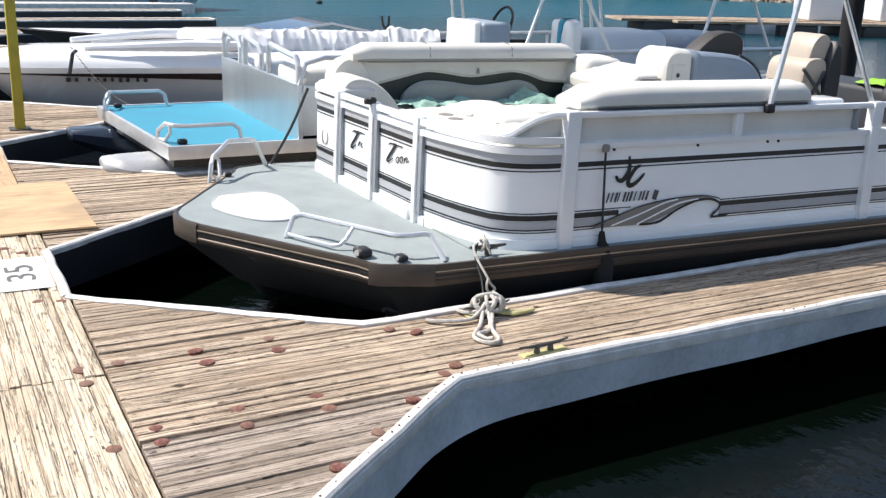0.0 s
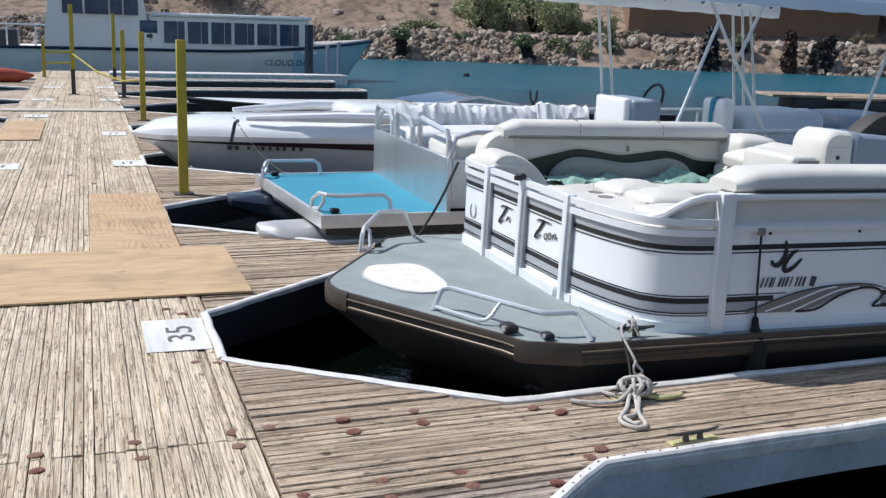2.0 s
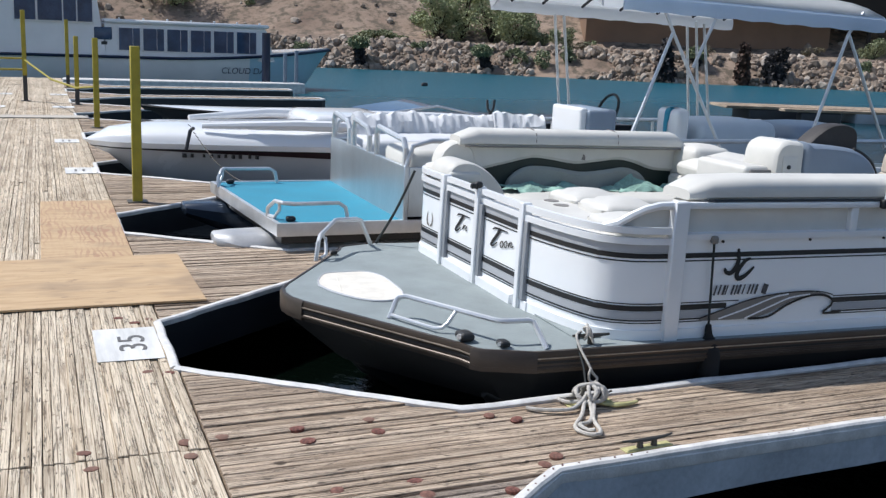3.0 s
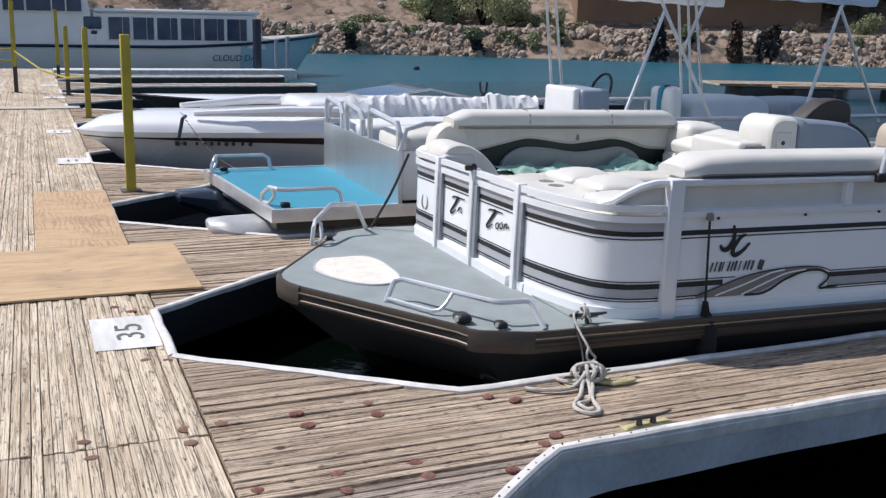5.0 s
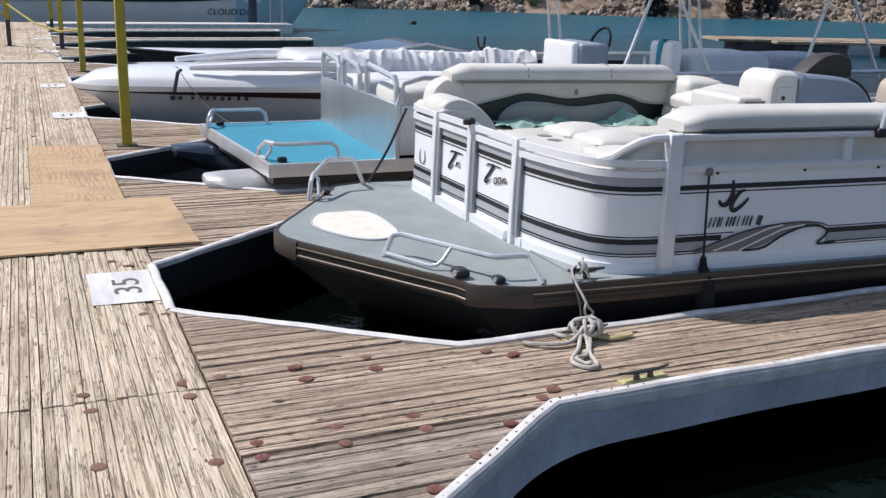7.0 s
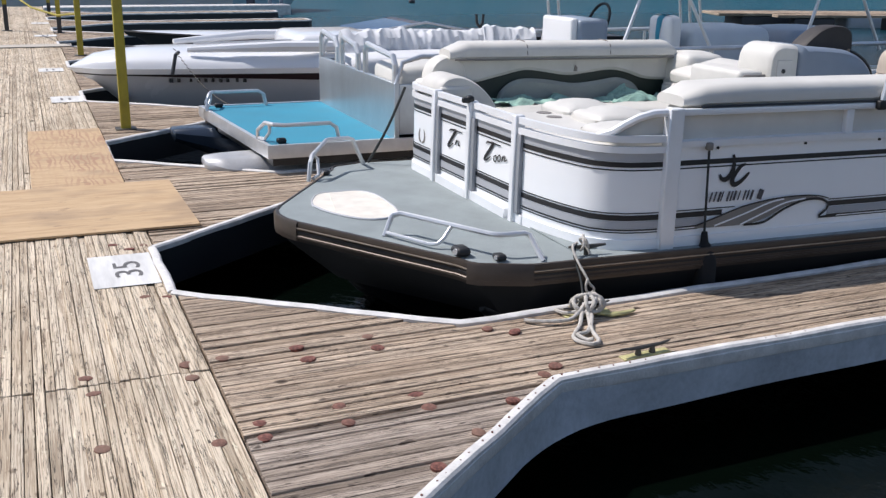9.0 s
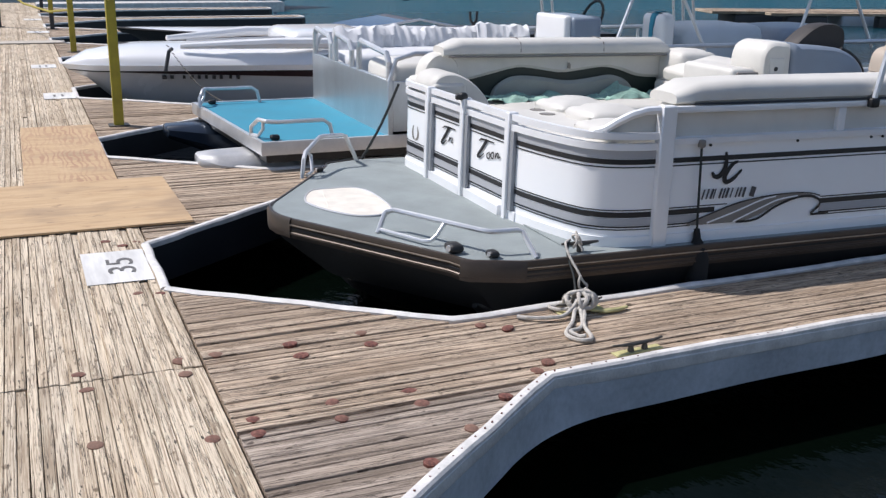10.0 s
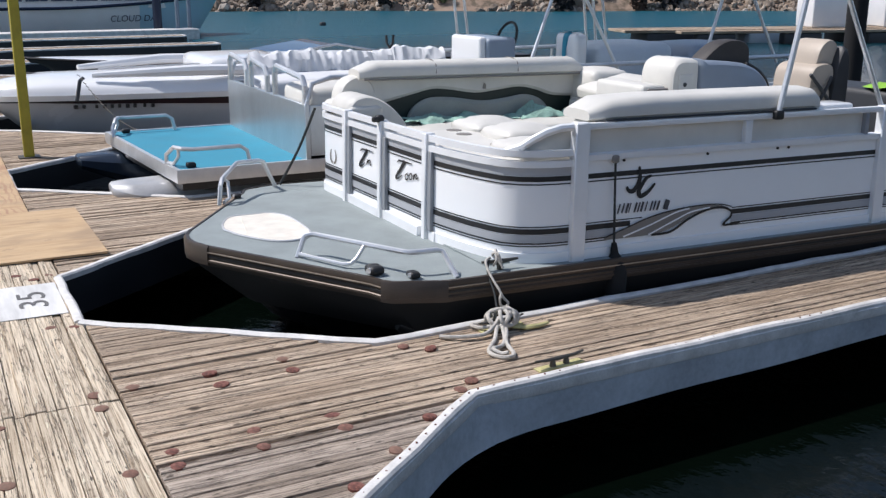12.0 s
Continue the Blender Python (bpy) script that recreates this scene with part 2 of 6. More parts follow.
ALU = mat("aluminium", (0.72, 0.73, 0.74), 0.38, metal=0.6, dirt=0.25, big=5)
ALUWALL = mat("brushed_aluminium_wall", (0.6, 0.65, 0.68), 0.3, metal=0.75, dirt=0.3, big=2, stretch=(1, 1, 0.3))
BLUE = mat("turquoise_deck", (0.03, 0.26, 0.375), 0.75, dirt=0.2, big=3, fine=160, bump=0.4)
BARS = mat("faded_black_letters", (0.09, 0.09, 0.1), 0.5, dirt=0.5, big=40)
GEL = mat("white_gelcoat", (0.8, 0.8, 0.8), 0.22, dirt=0.1, big=1.2, coat=0.5)
GELGREY = mat("grey_gelcoat", (0.57, 0.57, 0.58), 0.25, dirt=0.15, big=1.5, coat=0.4)
MAROON = mat("dark_maroon_band", (0.03, 0.014, 0.018), 0.3, dirt=0.3)
CANVAS = mat("white_canvas", (0.63, 0.64, 0.66), 0.85, dirt=0.15, big=4, fine=120, bump=0.3)
CANOPY = mat("pale_blue_canvas", (0.7, 0.79, 0.9), 0.85, dirt=0.12, big=2, fine=120, bump=0.3)
CANOPYIN = mat("canvas_lining", (0.78, 0.78, 0.76), 0.85, dirt=0.12, big=2)
for _m, _c, _k in ((CANOPYIN, (0.8, 0.82, 0.84), 0.65), (CANOPY, (0.74, 0.84, 0.95), 0.6)):
    _n, _l = _m.node_tree.nodes, _m.node_tree.links
    _tr, _ms = _n.new("ShaderNodeBsdfTranslucent"), _n.new("ShaderNodeMixShader")
    _tr.inputs[0].default_value = (*_c, 1)
    _ms.inputs[0].default_value = _k
    _l.new(_n["Principled BSDF"].outputs[0], _ms.inputs[1])
    _l.new(_tr.outputs[0], _ms.inputs[2])
    _l.new(_ms.outputs[0], _n["Material Output"].inputs[0])
HULL = mat("tour_boat_hull", (0.8, 0.79, 0.78), 0.35, dirt=0.2, big=0.6)
HULLBLUE = mat("pale_blue_hull", (0.42, 0.6, 0.68), 0.35, dirt=0.15, big=0.6)
NAVY = mat("navy_paint", (0.012, 0.02, 0.05), 0.4)
DARKGLASS = mat("dark_window_glass", (0.05, 0.1, 0.19), 0.12, dirt=0.7, big=3)
TAN = mat("tan_vinyl", (0.5, 0.42, 0.34), 0.5, dirt=0.2)
CHARCOAL = mat("charcoal_vinyl", (0.035, 0.036, 0.04), 0.5, dirt=0.3)
GREYBLUE = mat("blue_grey_plastic", (0.25, 0.3, 0.37), 0.35, dirt=0.15)
LIME = mat("lime_towel", (0.25, 0.5, 0.05), 0.9, dirt=0.3)
ORANGE = mat("orange_kayak", (0.4, 0.07, 0.03), 0.4, dirt=0.2)
ADOBE = mat("brown_building", (0.25, 0.155, 0.1), 0.85, dirt=0.3, big=0.4)
BARK = mat("dark_bark", (0.03, 0.022, 0.018), 0.95, dirt=0.5, big=3)
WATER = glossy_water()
EARTH = earth()
STONES = stones()
LEAF = leaves("shrub_leaves", (0.1, 0.125, 0.06), (0.28, 0.3, 0.16))
LEAFDRY = leaves("dry_brush", (0.08, 0.065, 0.04), (0.2, 0.17, 0.1))
LEAFTREE = leaves("tamarisk_leaves", (0.2, 0.235, 0.11), (0.4, 0.43, 0.23))
LEAFRUST = leaves("rusty_fronds", (0.035, 0.02, 0.014), (0.12, 0.06, 0.035))
LEAFDARK = leaves("dark_fronds", (0.01, 0.009, 0.011), (0.04, 0.034, 0.032))


# ---- mesh tools ----
class Shape:
    """Vertices and faces of one mesh."""

    def __init__(self):
        self.v, self.f = [], []

    def add(self, verts, faces):
        n = len(self.v)
        self.v += [tuple(p) for p in verts]
        self.f += [tuple(n + i for i in q) for q in faces]
        return self

    def box(self, x0, y0, z0, x1, y1, z1, c=0.0):
        """A box whose top and bottom edges are chamfered by c."""
        if c <= 0:
            vs = [(x, y, z) for z in (z0, z1) for x, y in ((x0, y0), (x1, y0), (x1, y1), (x0, y1))]
            return self.add(vs, [(3, 2, 1, 0), (4, 5, 6, 7)] + [(i, (i + 1) % 4, 4 + (i + 1) % 4, 4 + i) for i in range(4)])
        rings = []
        for z, k in ((z0, c), (z0 + c, 0), (z1 - c, 0), (z1, c)):
            rings.append([(x0 + k, y0 + c, z), (x0 + c, y0 + k, z), (x1 - c, y0 + k, z), (x1 - k, y0 + c, z),
                          (x1 - k, y1 - c, z), (x1 - c, y1 - k, z), (x0 + c, y1 - k, z), (x0 + k, y1 - c, z)])
        return self.loft(rings)

    def loft(self, rings, caps=True, closed=True):
        n = len(rings[0])
        vs = [p for r in rings for p in r]
        fs = []
        for i in range(len(rings) - 1):
            for j in range(n if closed else n - 1):
                k = (j + 1) % n
                fs.append((i * n + j, i * n + k, (i + 1) * n + k, (i + 1) * n + j))
        if caps:
            fs += [tuple(range(n - 1, -1, -1)), tuple((len(rings) - 1) * n + j for j in range(n))]
        return self.add(vs, fs)

    def tube(self, pts, r, n=8, loop=False):
        """A round bar along points; r may be one radius or one a point."""
        pts = [Vector(p) for p in pts]
        m = len(pts)
        rings, up = [], None
        for i, p in enumerate(pts):
            a = pts[(i - 1) % m] if (i or loop) else p
            b = pts[(i + 1) % m] if (i < m - 1 or loop) else p
            d = (b - a).normalized()
            if up is None:
                up = Vector((0, 0, 1)) if abs(d.z) < 0.9 else Vector((1, 0, 0))
            s = d.cross(up)
            s = s.normalized() if s.length > 1e-5 else d.orthogonal().normalized()
            up = s.cross(d).normalized()
            q = r[i] if isinstance(r, (list, tuple)) else r
            rings.append([tuple(p + (s * math.cos(t) + up * math.sin(t)) * q) for t in (2 * math.pi * k / n for k in range(n))])
        if loop:
            rings.append(rings[0])
        return self.loft(rings, caps=not loop)

    def sweep(self, path, profile, loop=False):
        """A profile of (outwards, up) carried along a flat path (x, y) or (x, y, z); outwards is to the right of the way."""
        m, rings = len(path), []
        for i, p in enumerate(path):
            a = path[(i - 1) % m] if (i or loop) else p
            b = path[(i + 1) % m] if (i < m - 1 or loop) else p
            d1 = Vector((p[0] - a[0], p[1] - a[1])) if a is not p else Vector((b[0] - p[0], b[1] - p[1]))
            d2 = Vector((b[0] - p[0], b[1] - p[1])) if b is not p else d1
            d1.normalize(), d2.normalize()
            n1, n2 = Vector((d1.y, -d1.x)), Vector((d2.y, -d2.x))
            n = n1 + n2
            n = n / max(0.35, 1 + n1.dot(n2))
            z = p[2] if len(p) > 2 else 0
            rings.append([(p[0] + n.x * o, p[1] + n.y * o, z + h) for o, h in profile])
        if loop:
            rings.append(rings[0])
        return self.loft(rings, caps=not loop)

    def prism(self, outline, z0, z1, c=0.0):
        """A flat plate of any outline (counter-clockwise), its top edge eased by c."""
        if c:
            ctr = Vector((sum(p[0] for p in outline) / len(outline), sum(p[1] for p in outline) / len(outline)))
            inner = []
            for p in outline:
                d = Vector(p[:2]) - ctr
                inner.append(ctr + d * (1 - c / max(d.length, c * 2)))
            return self.loft([[(p[0], p[1], z0) for p in outline], [(p[0], p[1], z1 - c) for p in outline], [(p[0], p[1], z1) for p in inner]])
        return self.loft([[(p[0], p[1], z) for p in outline] for z in (z0, z1)])

    def mesh(self, name, smooth=True):
        me = bpy.data.meshes.new(name)
        me.from_pydata(self.v, [], self.f)
        if smooth:
            me.polygons.foreach_set("use_smooth", [True] * len(me.polygons))
            me.set_sharp_from_angle(angle=radians(38))
        me.update()
        return me


def soft_box(x0, y0, z0, x1, y1, z1, r=0.05, puff=0.0, seg=3):
    """A cushion: a box with rounded edges and slightly swollen faces."""
    bm = bmesh.new()
    bmesh.ops.create_cube(bm, size=1, matrix=Matrix.LocRotScale(((x0 + x1) / 2, (y0 + y1) / 2, (z0 + z1) / 2), None, (x1 - x0, y1 - y0, z1 - z0)))
    if puff:
        bmesh.ops.subdivide_edges(bm, edges=bm.edges[:], cuts=3, use_grid_fill=True)
        c, h = Vector(((x0 + x1) / 2, (y0 + y1) / 2, (z0 + z1) / 2)), Vector((x1 - x0, y1 - y0, z1 - z0)) / 2
        for v in bm.verts:
            q = Vector(((v.co[i] - c[i]) / h[i] for i in range(3)))
            for i in range(3):
                if abs(abs(q[i]) - 1) < 1e-4:
                    o = [abs(q[j]) for j in range(3) if j != i]
                    v.co[i] += math.copysign(puff * (1 - o[0] ** 2) * (1 - o[1] ** 2), q[i])
        sharp = [e for e in bm.edges if len(e.link_faces) == 2 and e.calc_face_angle(0) > 0.9]
    else:
        sharp = bm.edges[:]
    bmesh.ops.bevel(bm, geom=sharp, offset=r, segments=seg, affect='EDGES', profile=0.5)
    s = Shape()
    bm.verts.index_update()
    s.add([tuple(v.co) for v in bm.verts], [tuple(v.index for v in f.verts) for f in bm.faces])
    bm.free()
    return s


def part(name, shape, material, parent=None, label="", smooth=True):
    me = shape if isinstance(shape, bpy.types.Mesh) else shape.mesh(name, smooth)
    if material and not me.materials:
        me.materials.append(material)
    ob = new(name, me)
    ob.parent = parent
    if label:
        ob["label"] = label
    return ob


def thing(name, label, category, m=None, group="", kind=""):
    ob = new(name)
    ob.empty_display_size = 0.1
    ob.matrix_basis = m or Matrix()
    return tagged(ob, label, category, group, kind)


def whole(name, shape, material, label, category, group="", kind="", smooth=True, m=None):
    ob = part(name, shape, material, smooth=smooth)
    if m:
        ob.matrix_basis = m
    return tagged(ob, label, category, group, kind)


def arc(cx, cy, r, a0, a1, n=8):
    return [(cx + r * math.cos(radians(a0 + (a1 - a0) * i / n)), cy + r * math.sin(radians(a0 + (a1 - a0) * i / n))) for i in range(n + 1)]


def lettering(text, size, shear=0.0):
    """Flat letters in the xy plane as one mesh, 1 mm thick."""
    cu = bpy.data.curves.new("letters", 'FONT')
    cu.body, cu.size, cu.extrude, cu.shear = text, size, 0.0005, shear
    cu.align_x, cu.align_y = 'CENTER', 'CENTER'
    ob = new("letters", cu)
    dg = bpy.context.evaluated_depsgraph_get()
    me = bpy.data.meshes.new_from_object(ob.evaluated_get(dg))
    bpy.data.objects.remove(ob)
    return me


def curve2(pts, n=5):
    """A smooth flat line through points."""
    out = []
    for i in range(len(pts) - 1):
        p0, p1, p2, p3 = (Vector(pts[max(0, min(len(pts) - 1, i + k))]) for k in (-1, 0, 1, 2))
        for j in range(n):
            t = j / n
            out.append(tuple(0.5 * ((2 * p1) + (p2 - p0) * t + (2 * p0 - 5 * p1 + 4 * p2 - p3) * t * t + (3 * p1 - p0 - 3 * p2 + p3) * t ** 3)))
    return out + [tuple(pts[-1])]



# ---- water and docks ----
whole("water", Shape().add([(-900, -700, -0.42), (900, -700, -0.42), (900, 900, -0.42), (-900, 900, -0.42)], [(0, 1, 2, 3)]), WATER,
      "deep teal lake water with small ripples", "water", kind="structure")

EDGE_R, EDGE_L, STRIP, PITCH, FIRST = 0.565, -1.17, 0.0378, 3.36, 3.59
SKEW = 0.035
rng = random.Random(4)


def strip_mesh(a, b, x=None, y=None, w=STRIP - 0.0015, top=0.0):
    """One on-edge timber from a to b: along y at x, or along x at y (b0, b1 give the slanted ends)."""
    s, c = Shape(), 0.0025
    rings = []
    (a0, a1), (b0, b1) = a, b
    for h, k in ((-0.07, 0), (-c, 0), (0, c)):
        z = top + h
        if x is not None:
            rings.append([(x - w / 2 + k, a0 + k, z), (x + w / 2 - k, a1 + k, z), (x + w / 2 - k, b1 - k, z), (x - w / 2 + k, b0 - k, z)])
        else:
            sk = lambda px: y + SKEW * (px - EDGE_R)
            rings.append([(a0 + k, sk(a0) - w / 2 + k, z), (b0 - k, sk(b0) - w / 2 + k, z), (b1 - k, sk(b1) + w / 2 - k, z), (a1 + k, sk(a1) + w / 2 - k, z)])
    return s.loft(rings)


def dome(s, x, y, r, z=0.0, h=0.008, n=12):
    rings = [[(x + r * k * math.cos(t), y + r * k * math.sin(t), z + q) for t in (2 * math.pi * i / n for i in range(n))] for k, q in ((1.0, -0.01), (1.0, h * 0.45), (0.8, h), (0.35, h * 1.15))]
    return s.loft(rings)


# main walkway
dock = thing("dock", "long floating walkway of sun-bleached on-edge timber strips", "dock", kind="structure")
part("substructure", Shape().box(EDGE_L + 0.05, -4, -0.28, EDGE_R - 0.06, 30.6, -0.075), UNDER, dock)
JOINTS = [-4.0, 0.12, 3.78, 7.44, 11.1, 14.76, 18.42, 22.08, 25.74, 30.6]
far_strips = Shape()
near_strips = []
for i in range(46):
    x = EDGE_L + STRIP * (i + 0.5) + rng.uniform(-0.0015, 0.0015)
    cuts = [j if k < 3 or k == 9 else j + rng.uniform(-0.9, 0.9) for k, j in enumerate(JOINTS)]
    for a, b in zip(cuts, cuts[1:]):
        t = rng.choice((-0.006, -0.003, -0.001, 0.0, 0.001, 0.003))
        e0, e1 = rng.uniform(0, 0.008), rng.uniform(0, 0.008)
        s = strip_mesh((a + e0, a + e0), (b - e1, b - e1), x=x, w=STRIP - rng.choice((0.0005, 0.001, 0.002, 0.004)), top=t)
        if 0 < a < 11.3 and i > 12:
            near_strips.append(s)
        else:
            far_strips.add(s.v, s.f)
part("far_strips", far_strips, WOOD_DOCK, dock, smooth=False)["kind"] = "stuff"


def fascia_path(yc, side=1):
    """The free edge of a finger with its two gussets, from the walkway out and back."""
    e = EDGE_R if side > 0 else EDGE_L
    pts = [(0.0, -1.38), (1.235, -0.415), (5.6, -0.415), (5.7, -0.3), (5.7, 0.2), (5.6, 0.28), (1.12, 0.28), (0.0, 1.18)]
    return [(e + side * dx, yc + dy + SKEW * dx * side) for dx, dy in pts]


def dense(path, step=0.25, wob=0.0, seed=1):
    r, out = random.Random(seed), []
    for (x0, y0), (x1, y1) in zip(path, path[1:]):
        n = max(1, int(math.hypot(x1 - x0, y1 - y0) / step))
        for i in range(n):
            w = wob if (i or len(out) > 0) else 0
            out.append((x0 + (x1 - x0) * i / n + r.uniform(-w, w), y0 + (y1 - y0) * i / n + r.uniform(-w, w), r.uniform(-w, w)))
    out.append((*path[-1], 0.0))
    return out


def strip_span(path, y):
    """Where a timber at height y of the plan enters and leaves the finger."""
    xs = []
    for (x0, y0), (x1, y1) in zip(path, path[1:]):
        f0, f1 = y0 - SKEW * (x0 - EDGE_R) - y, y1 - SKEW * (x1 - EDGE_R) - y
        if f0 * f1 < 0:
            xs.append(x0 + (x1 - x0) * f0 / (f0 - f1))
    return max(xs) if xs else None


def fascia_shape(way):
    """A vinyl skirt whose lower edge runs round the corners and rises towards the free end."""
    line = dense(way, 0.08)
    rings = []
    for i, (x, y, _) in enumerate(line):
        low = line[max(0, i - 4):i + 5]
        lx, ly = sum(p[0] for p in low) / len(low), sum(p[1] for p in low) / len(low)
        a, b = line[max(0, i - 1)], line[min(len(line) - 1, i + 1)]
        d = Vector((b[0] - a[0], b[1] - a[1])).normalized()
        n = Vector((d.y, -d.x)) * 0.013
        z = -0.235 + 0.025 * max(0.0, min(1.0, (x - 1.2) / 0.7)) + 0.016 * max(0.0, min(4.0, x - 1.9)) + 0.004 * math.sin(x * 5)
        rings.append([(lx, ly, z), (lx + n.x, ly + n.y, z), (x + n.x, y + n.y, -0.02), (x, y, -0.012)])
    return Shape().loft(rings)


LIP_PROFILE = [(-0.028, -0.012), (0.004, -0.03), (0.016, -0.022), (0.017, 0.004), (0.008, 0.013), (-0.018, 0.014), (-0.03, 0.006)]
finger_near_strips = []


def finger(yc, side=1, near=False, seed=1):
    ob = thing("finger_dock", "narrow weathered wooden finger dock with triangular corner gussets and white edging", "dock", group="finger docks", kind="structure")
    path = fascia_path(yc, side)
    way = path if side > 0 else path[::-1]
    part("substructure", Shape().prism([(x - side * 0.07, yc + (y - yc) * 0.88) for x, y in way], -0.17, -0.08), UNDER, ob)
    deck = Shape()
    if side > 0:
        low = yc - 0.415 - 24 * STRIP
        for i in range(24 + 41):
            y = low + STRIP * (i + 0.5)
            hi, lo = strip_span(path, y + STRIP / 2 - 0.0004), strip_span(path, y - STRIP / 2 + 0.0004)
            if hi is None or lo is None or max(hi, lo) - EDGE_R < 0.05:
                continue
            t = rng.choice((-0.009, -0.004, -0.0015, -0.001, -0.0005, 0.0, 0.0005, 0.001, 0.0025))
            if near and i == 23:
                t = -0.03
            lo, hi = max(lo, EDGE_R + 0.03), max(hi, EDGE_R + 0.03)
            s = strip_mesh((EDGE_R + 0.014, EDGE_R + 0.014), (lo - 0.012, hi - 0.012), y=y, w=STRIP - rng.choice((0.0004, 0.0008, 0.0015, 0.004)), top=t)
            if near:
                finger_near_strips.append((s, ob, WOOD_GUSSET if i < 24 else WOOD_FINGER))
            else:
                deck.add(s.v, s.f)
    else:
        deck.prism(way, -0.075, 0.0)
    if deck.v:
        part("strips", deck, WOOD_FINGER, ob, smooth=False)["kind"] = "stuff"
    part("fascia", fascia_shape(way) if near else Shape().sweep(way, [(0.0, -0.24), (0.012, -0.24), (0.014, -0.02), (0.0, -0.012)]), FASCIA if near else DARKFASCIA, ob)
    if near:
        part("flap", Shape().sweep(dense(way, 0.16, 0.002, seed + 5), [(0.012, -0.058), (0.0165, -0.06), (0.0205, -0.05), (0.0205, -0.012), (0.012, -0.008)]), LIP, ob, "white vinyl flap folded over the edge")
    lip = Shape().sweep(dense(way, 0.16, 0.004 if near else 0.003, seed), LIP_PROFILE)
    part("edging", lip, LIP, ob)
    if near:
        nails = Shape()
        for (x0, y0), (x1, y1) in zip(way[:3], way[1:3]):
            n = int(math.hypot(x1 - x0, y1 - y0) / 0.075)
            for i in range(n):
                t = (i + 0.5 + rng.uniform(-0.2, 0.2)) / n
                dome(nails, x0 + (x1 - x0) * t - 0.004, y0 + (y1 - y0) * t + (0.006 if y0 < yc else -0.006), 0.0042, 0.0135, 0.0018, 6)
        part("stapling", nails, RUST, ob)["kind"] = "stuff"
    return ob


fingers = [finger(FIRST + PITCH * k, 1, near=(k == 0), seed=k + 2) for k in range(8)]
for k in range(2, 8):
    finger(FIRST + PITCH * k + 1.2, -1, seed=k + 30)

# edging of the walkway between the fingers
for k in range(7):
    y0, y1 = FIRST + PITCH * k + 1.18, FIRST + PITCH * (k + 1) - 1.38
    ob = thing("dock_edging", "white vinyl edging and fascia along the walkway", "edging", kind="structure")
    part("edging", Shape().sweep(dense([(EDGE_R, y0), (EDGE_R, y1)], 0.12, 0.005, k + 60), LIP_PROFILE), LIP, ob)
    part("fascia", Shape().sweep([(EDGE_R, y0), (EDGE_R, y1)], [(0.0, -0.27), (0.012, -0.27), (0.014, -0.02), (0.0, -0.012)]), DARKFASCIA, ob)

# bolts
BOLTS = [(0.49, 3.86), (0.49, 3.72), (0.11, 3.85), (0.13, 3.70), (-0.245, 3.82), (-0.235, 3.68), (0.126, 3.23), (0.491, 3.145), (-0.42, 3.79),
         (0.431, 4.754), (0.521, 4.715), (0.439, 5.6), (0.364, 5.71), (0.521, 5.65), (-0.62, 3.85), (-0.6, 3.7), (0.646, 3.244), (0.641, 3.131), (0.944, 3.28),
         (0.936, 3.136), (1.243, 3.153), (1.238, 3.275), (1.113, 2.734), (1.554, 3.104), (0.634, 3.879), (0.952, 3.748), (0.939, 3.883), (1.254, 3.767),
         (1.255, 3.904), (1.768, 3.803), (1.868, 3.737), (1.33, 2.908), (1.772, 3.274), (1.853, 3.334), (0.5, 2.6), (0.12, 2.6)]
_b = dome(Shape(), 0, 0, 0.03, 0.0, 0.005).mesh("bolt_head")
for x, y in BOLTS:
    b = part("bolt_head", _b, RUST)
    b.matrix_basis = pose(x, y, rng.uniform(-0.003, 0.0015), rng.uniform(-5, 5), rng.uniform(-5, 5), rng.uniform(0, 90)) @ Matrix.Diagonal((rng.uniform(0.85, 1.1), rng.uniform(0.8, 1.0), 1, 1))
    tagged(b, "rusty domed bolt head set in the dock timbers", "bolt", "dock bolts")

# plywood patches
for x0, y0, x1, y1, z, turn in ((-0.9, 5.94, 0.875, 7.22, 0.006, 0.6), (-0.03, 7.2, 0.57, 9.61, 0.004, 0.0), (-1.14, 13.88, -0.605, 16.25, 0.004, 0), (-1.35, 18.0, 0.75, 18.45, 0.006, 0)):
    p = Shape().box(-(x1 - x0) / 2, -(y1 - y0) / 2, 0, (x1 - x0) / 2, (y1 - y0) / 2, 0.013, 0.002)
    whole("plywood_sheet", p, GREYBOARD if y0 == 18.0 else PLYFIG if z == 0.004 else PLY, "pinkish figured plywood sheet laid flat over the dock boards" if z == 0.004 else "grey weathered board laid across the dock" if y0 == 18.0 else "tan streaked plywood sheet laid flat over the dock boards", "plywood", "plywood sheets", m=pose((x0 + x1) / 2, (y0 + y1) / 2, z, 0, 0, turn))

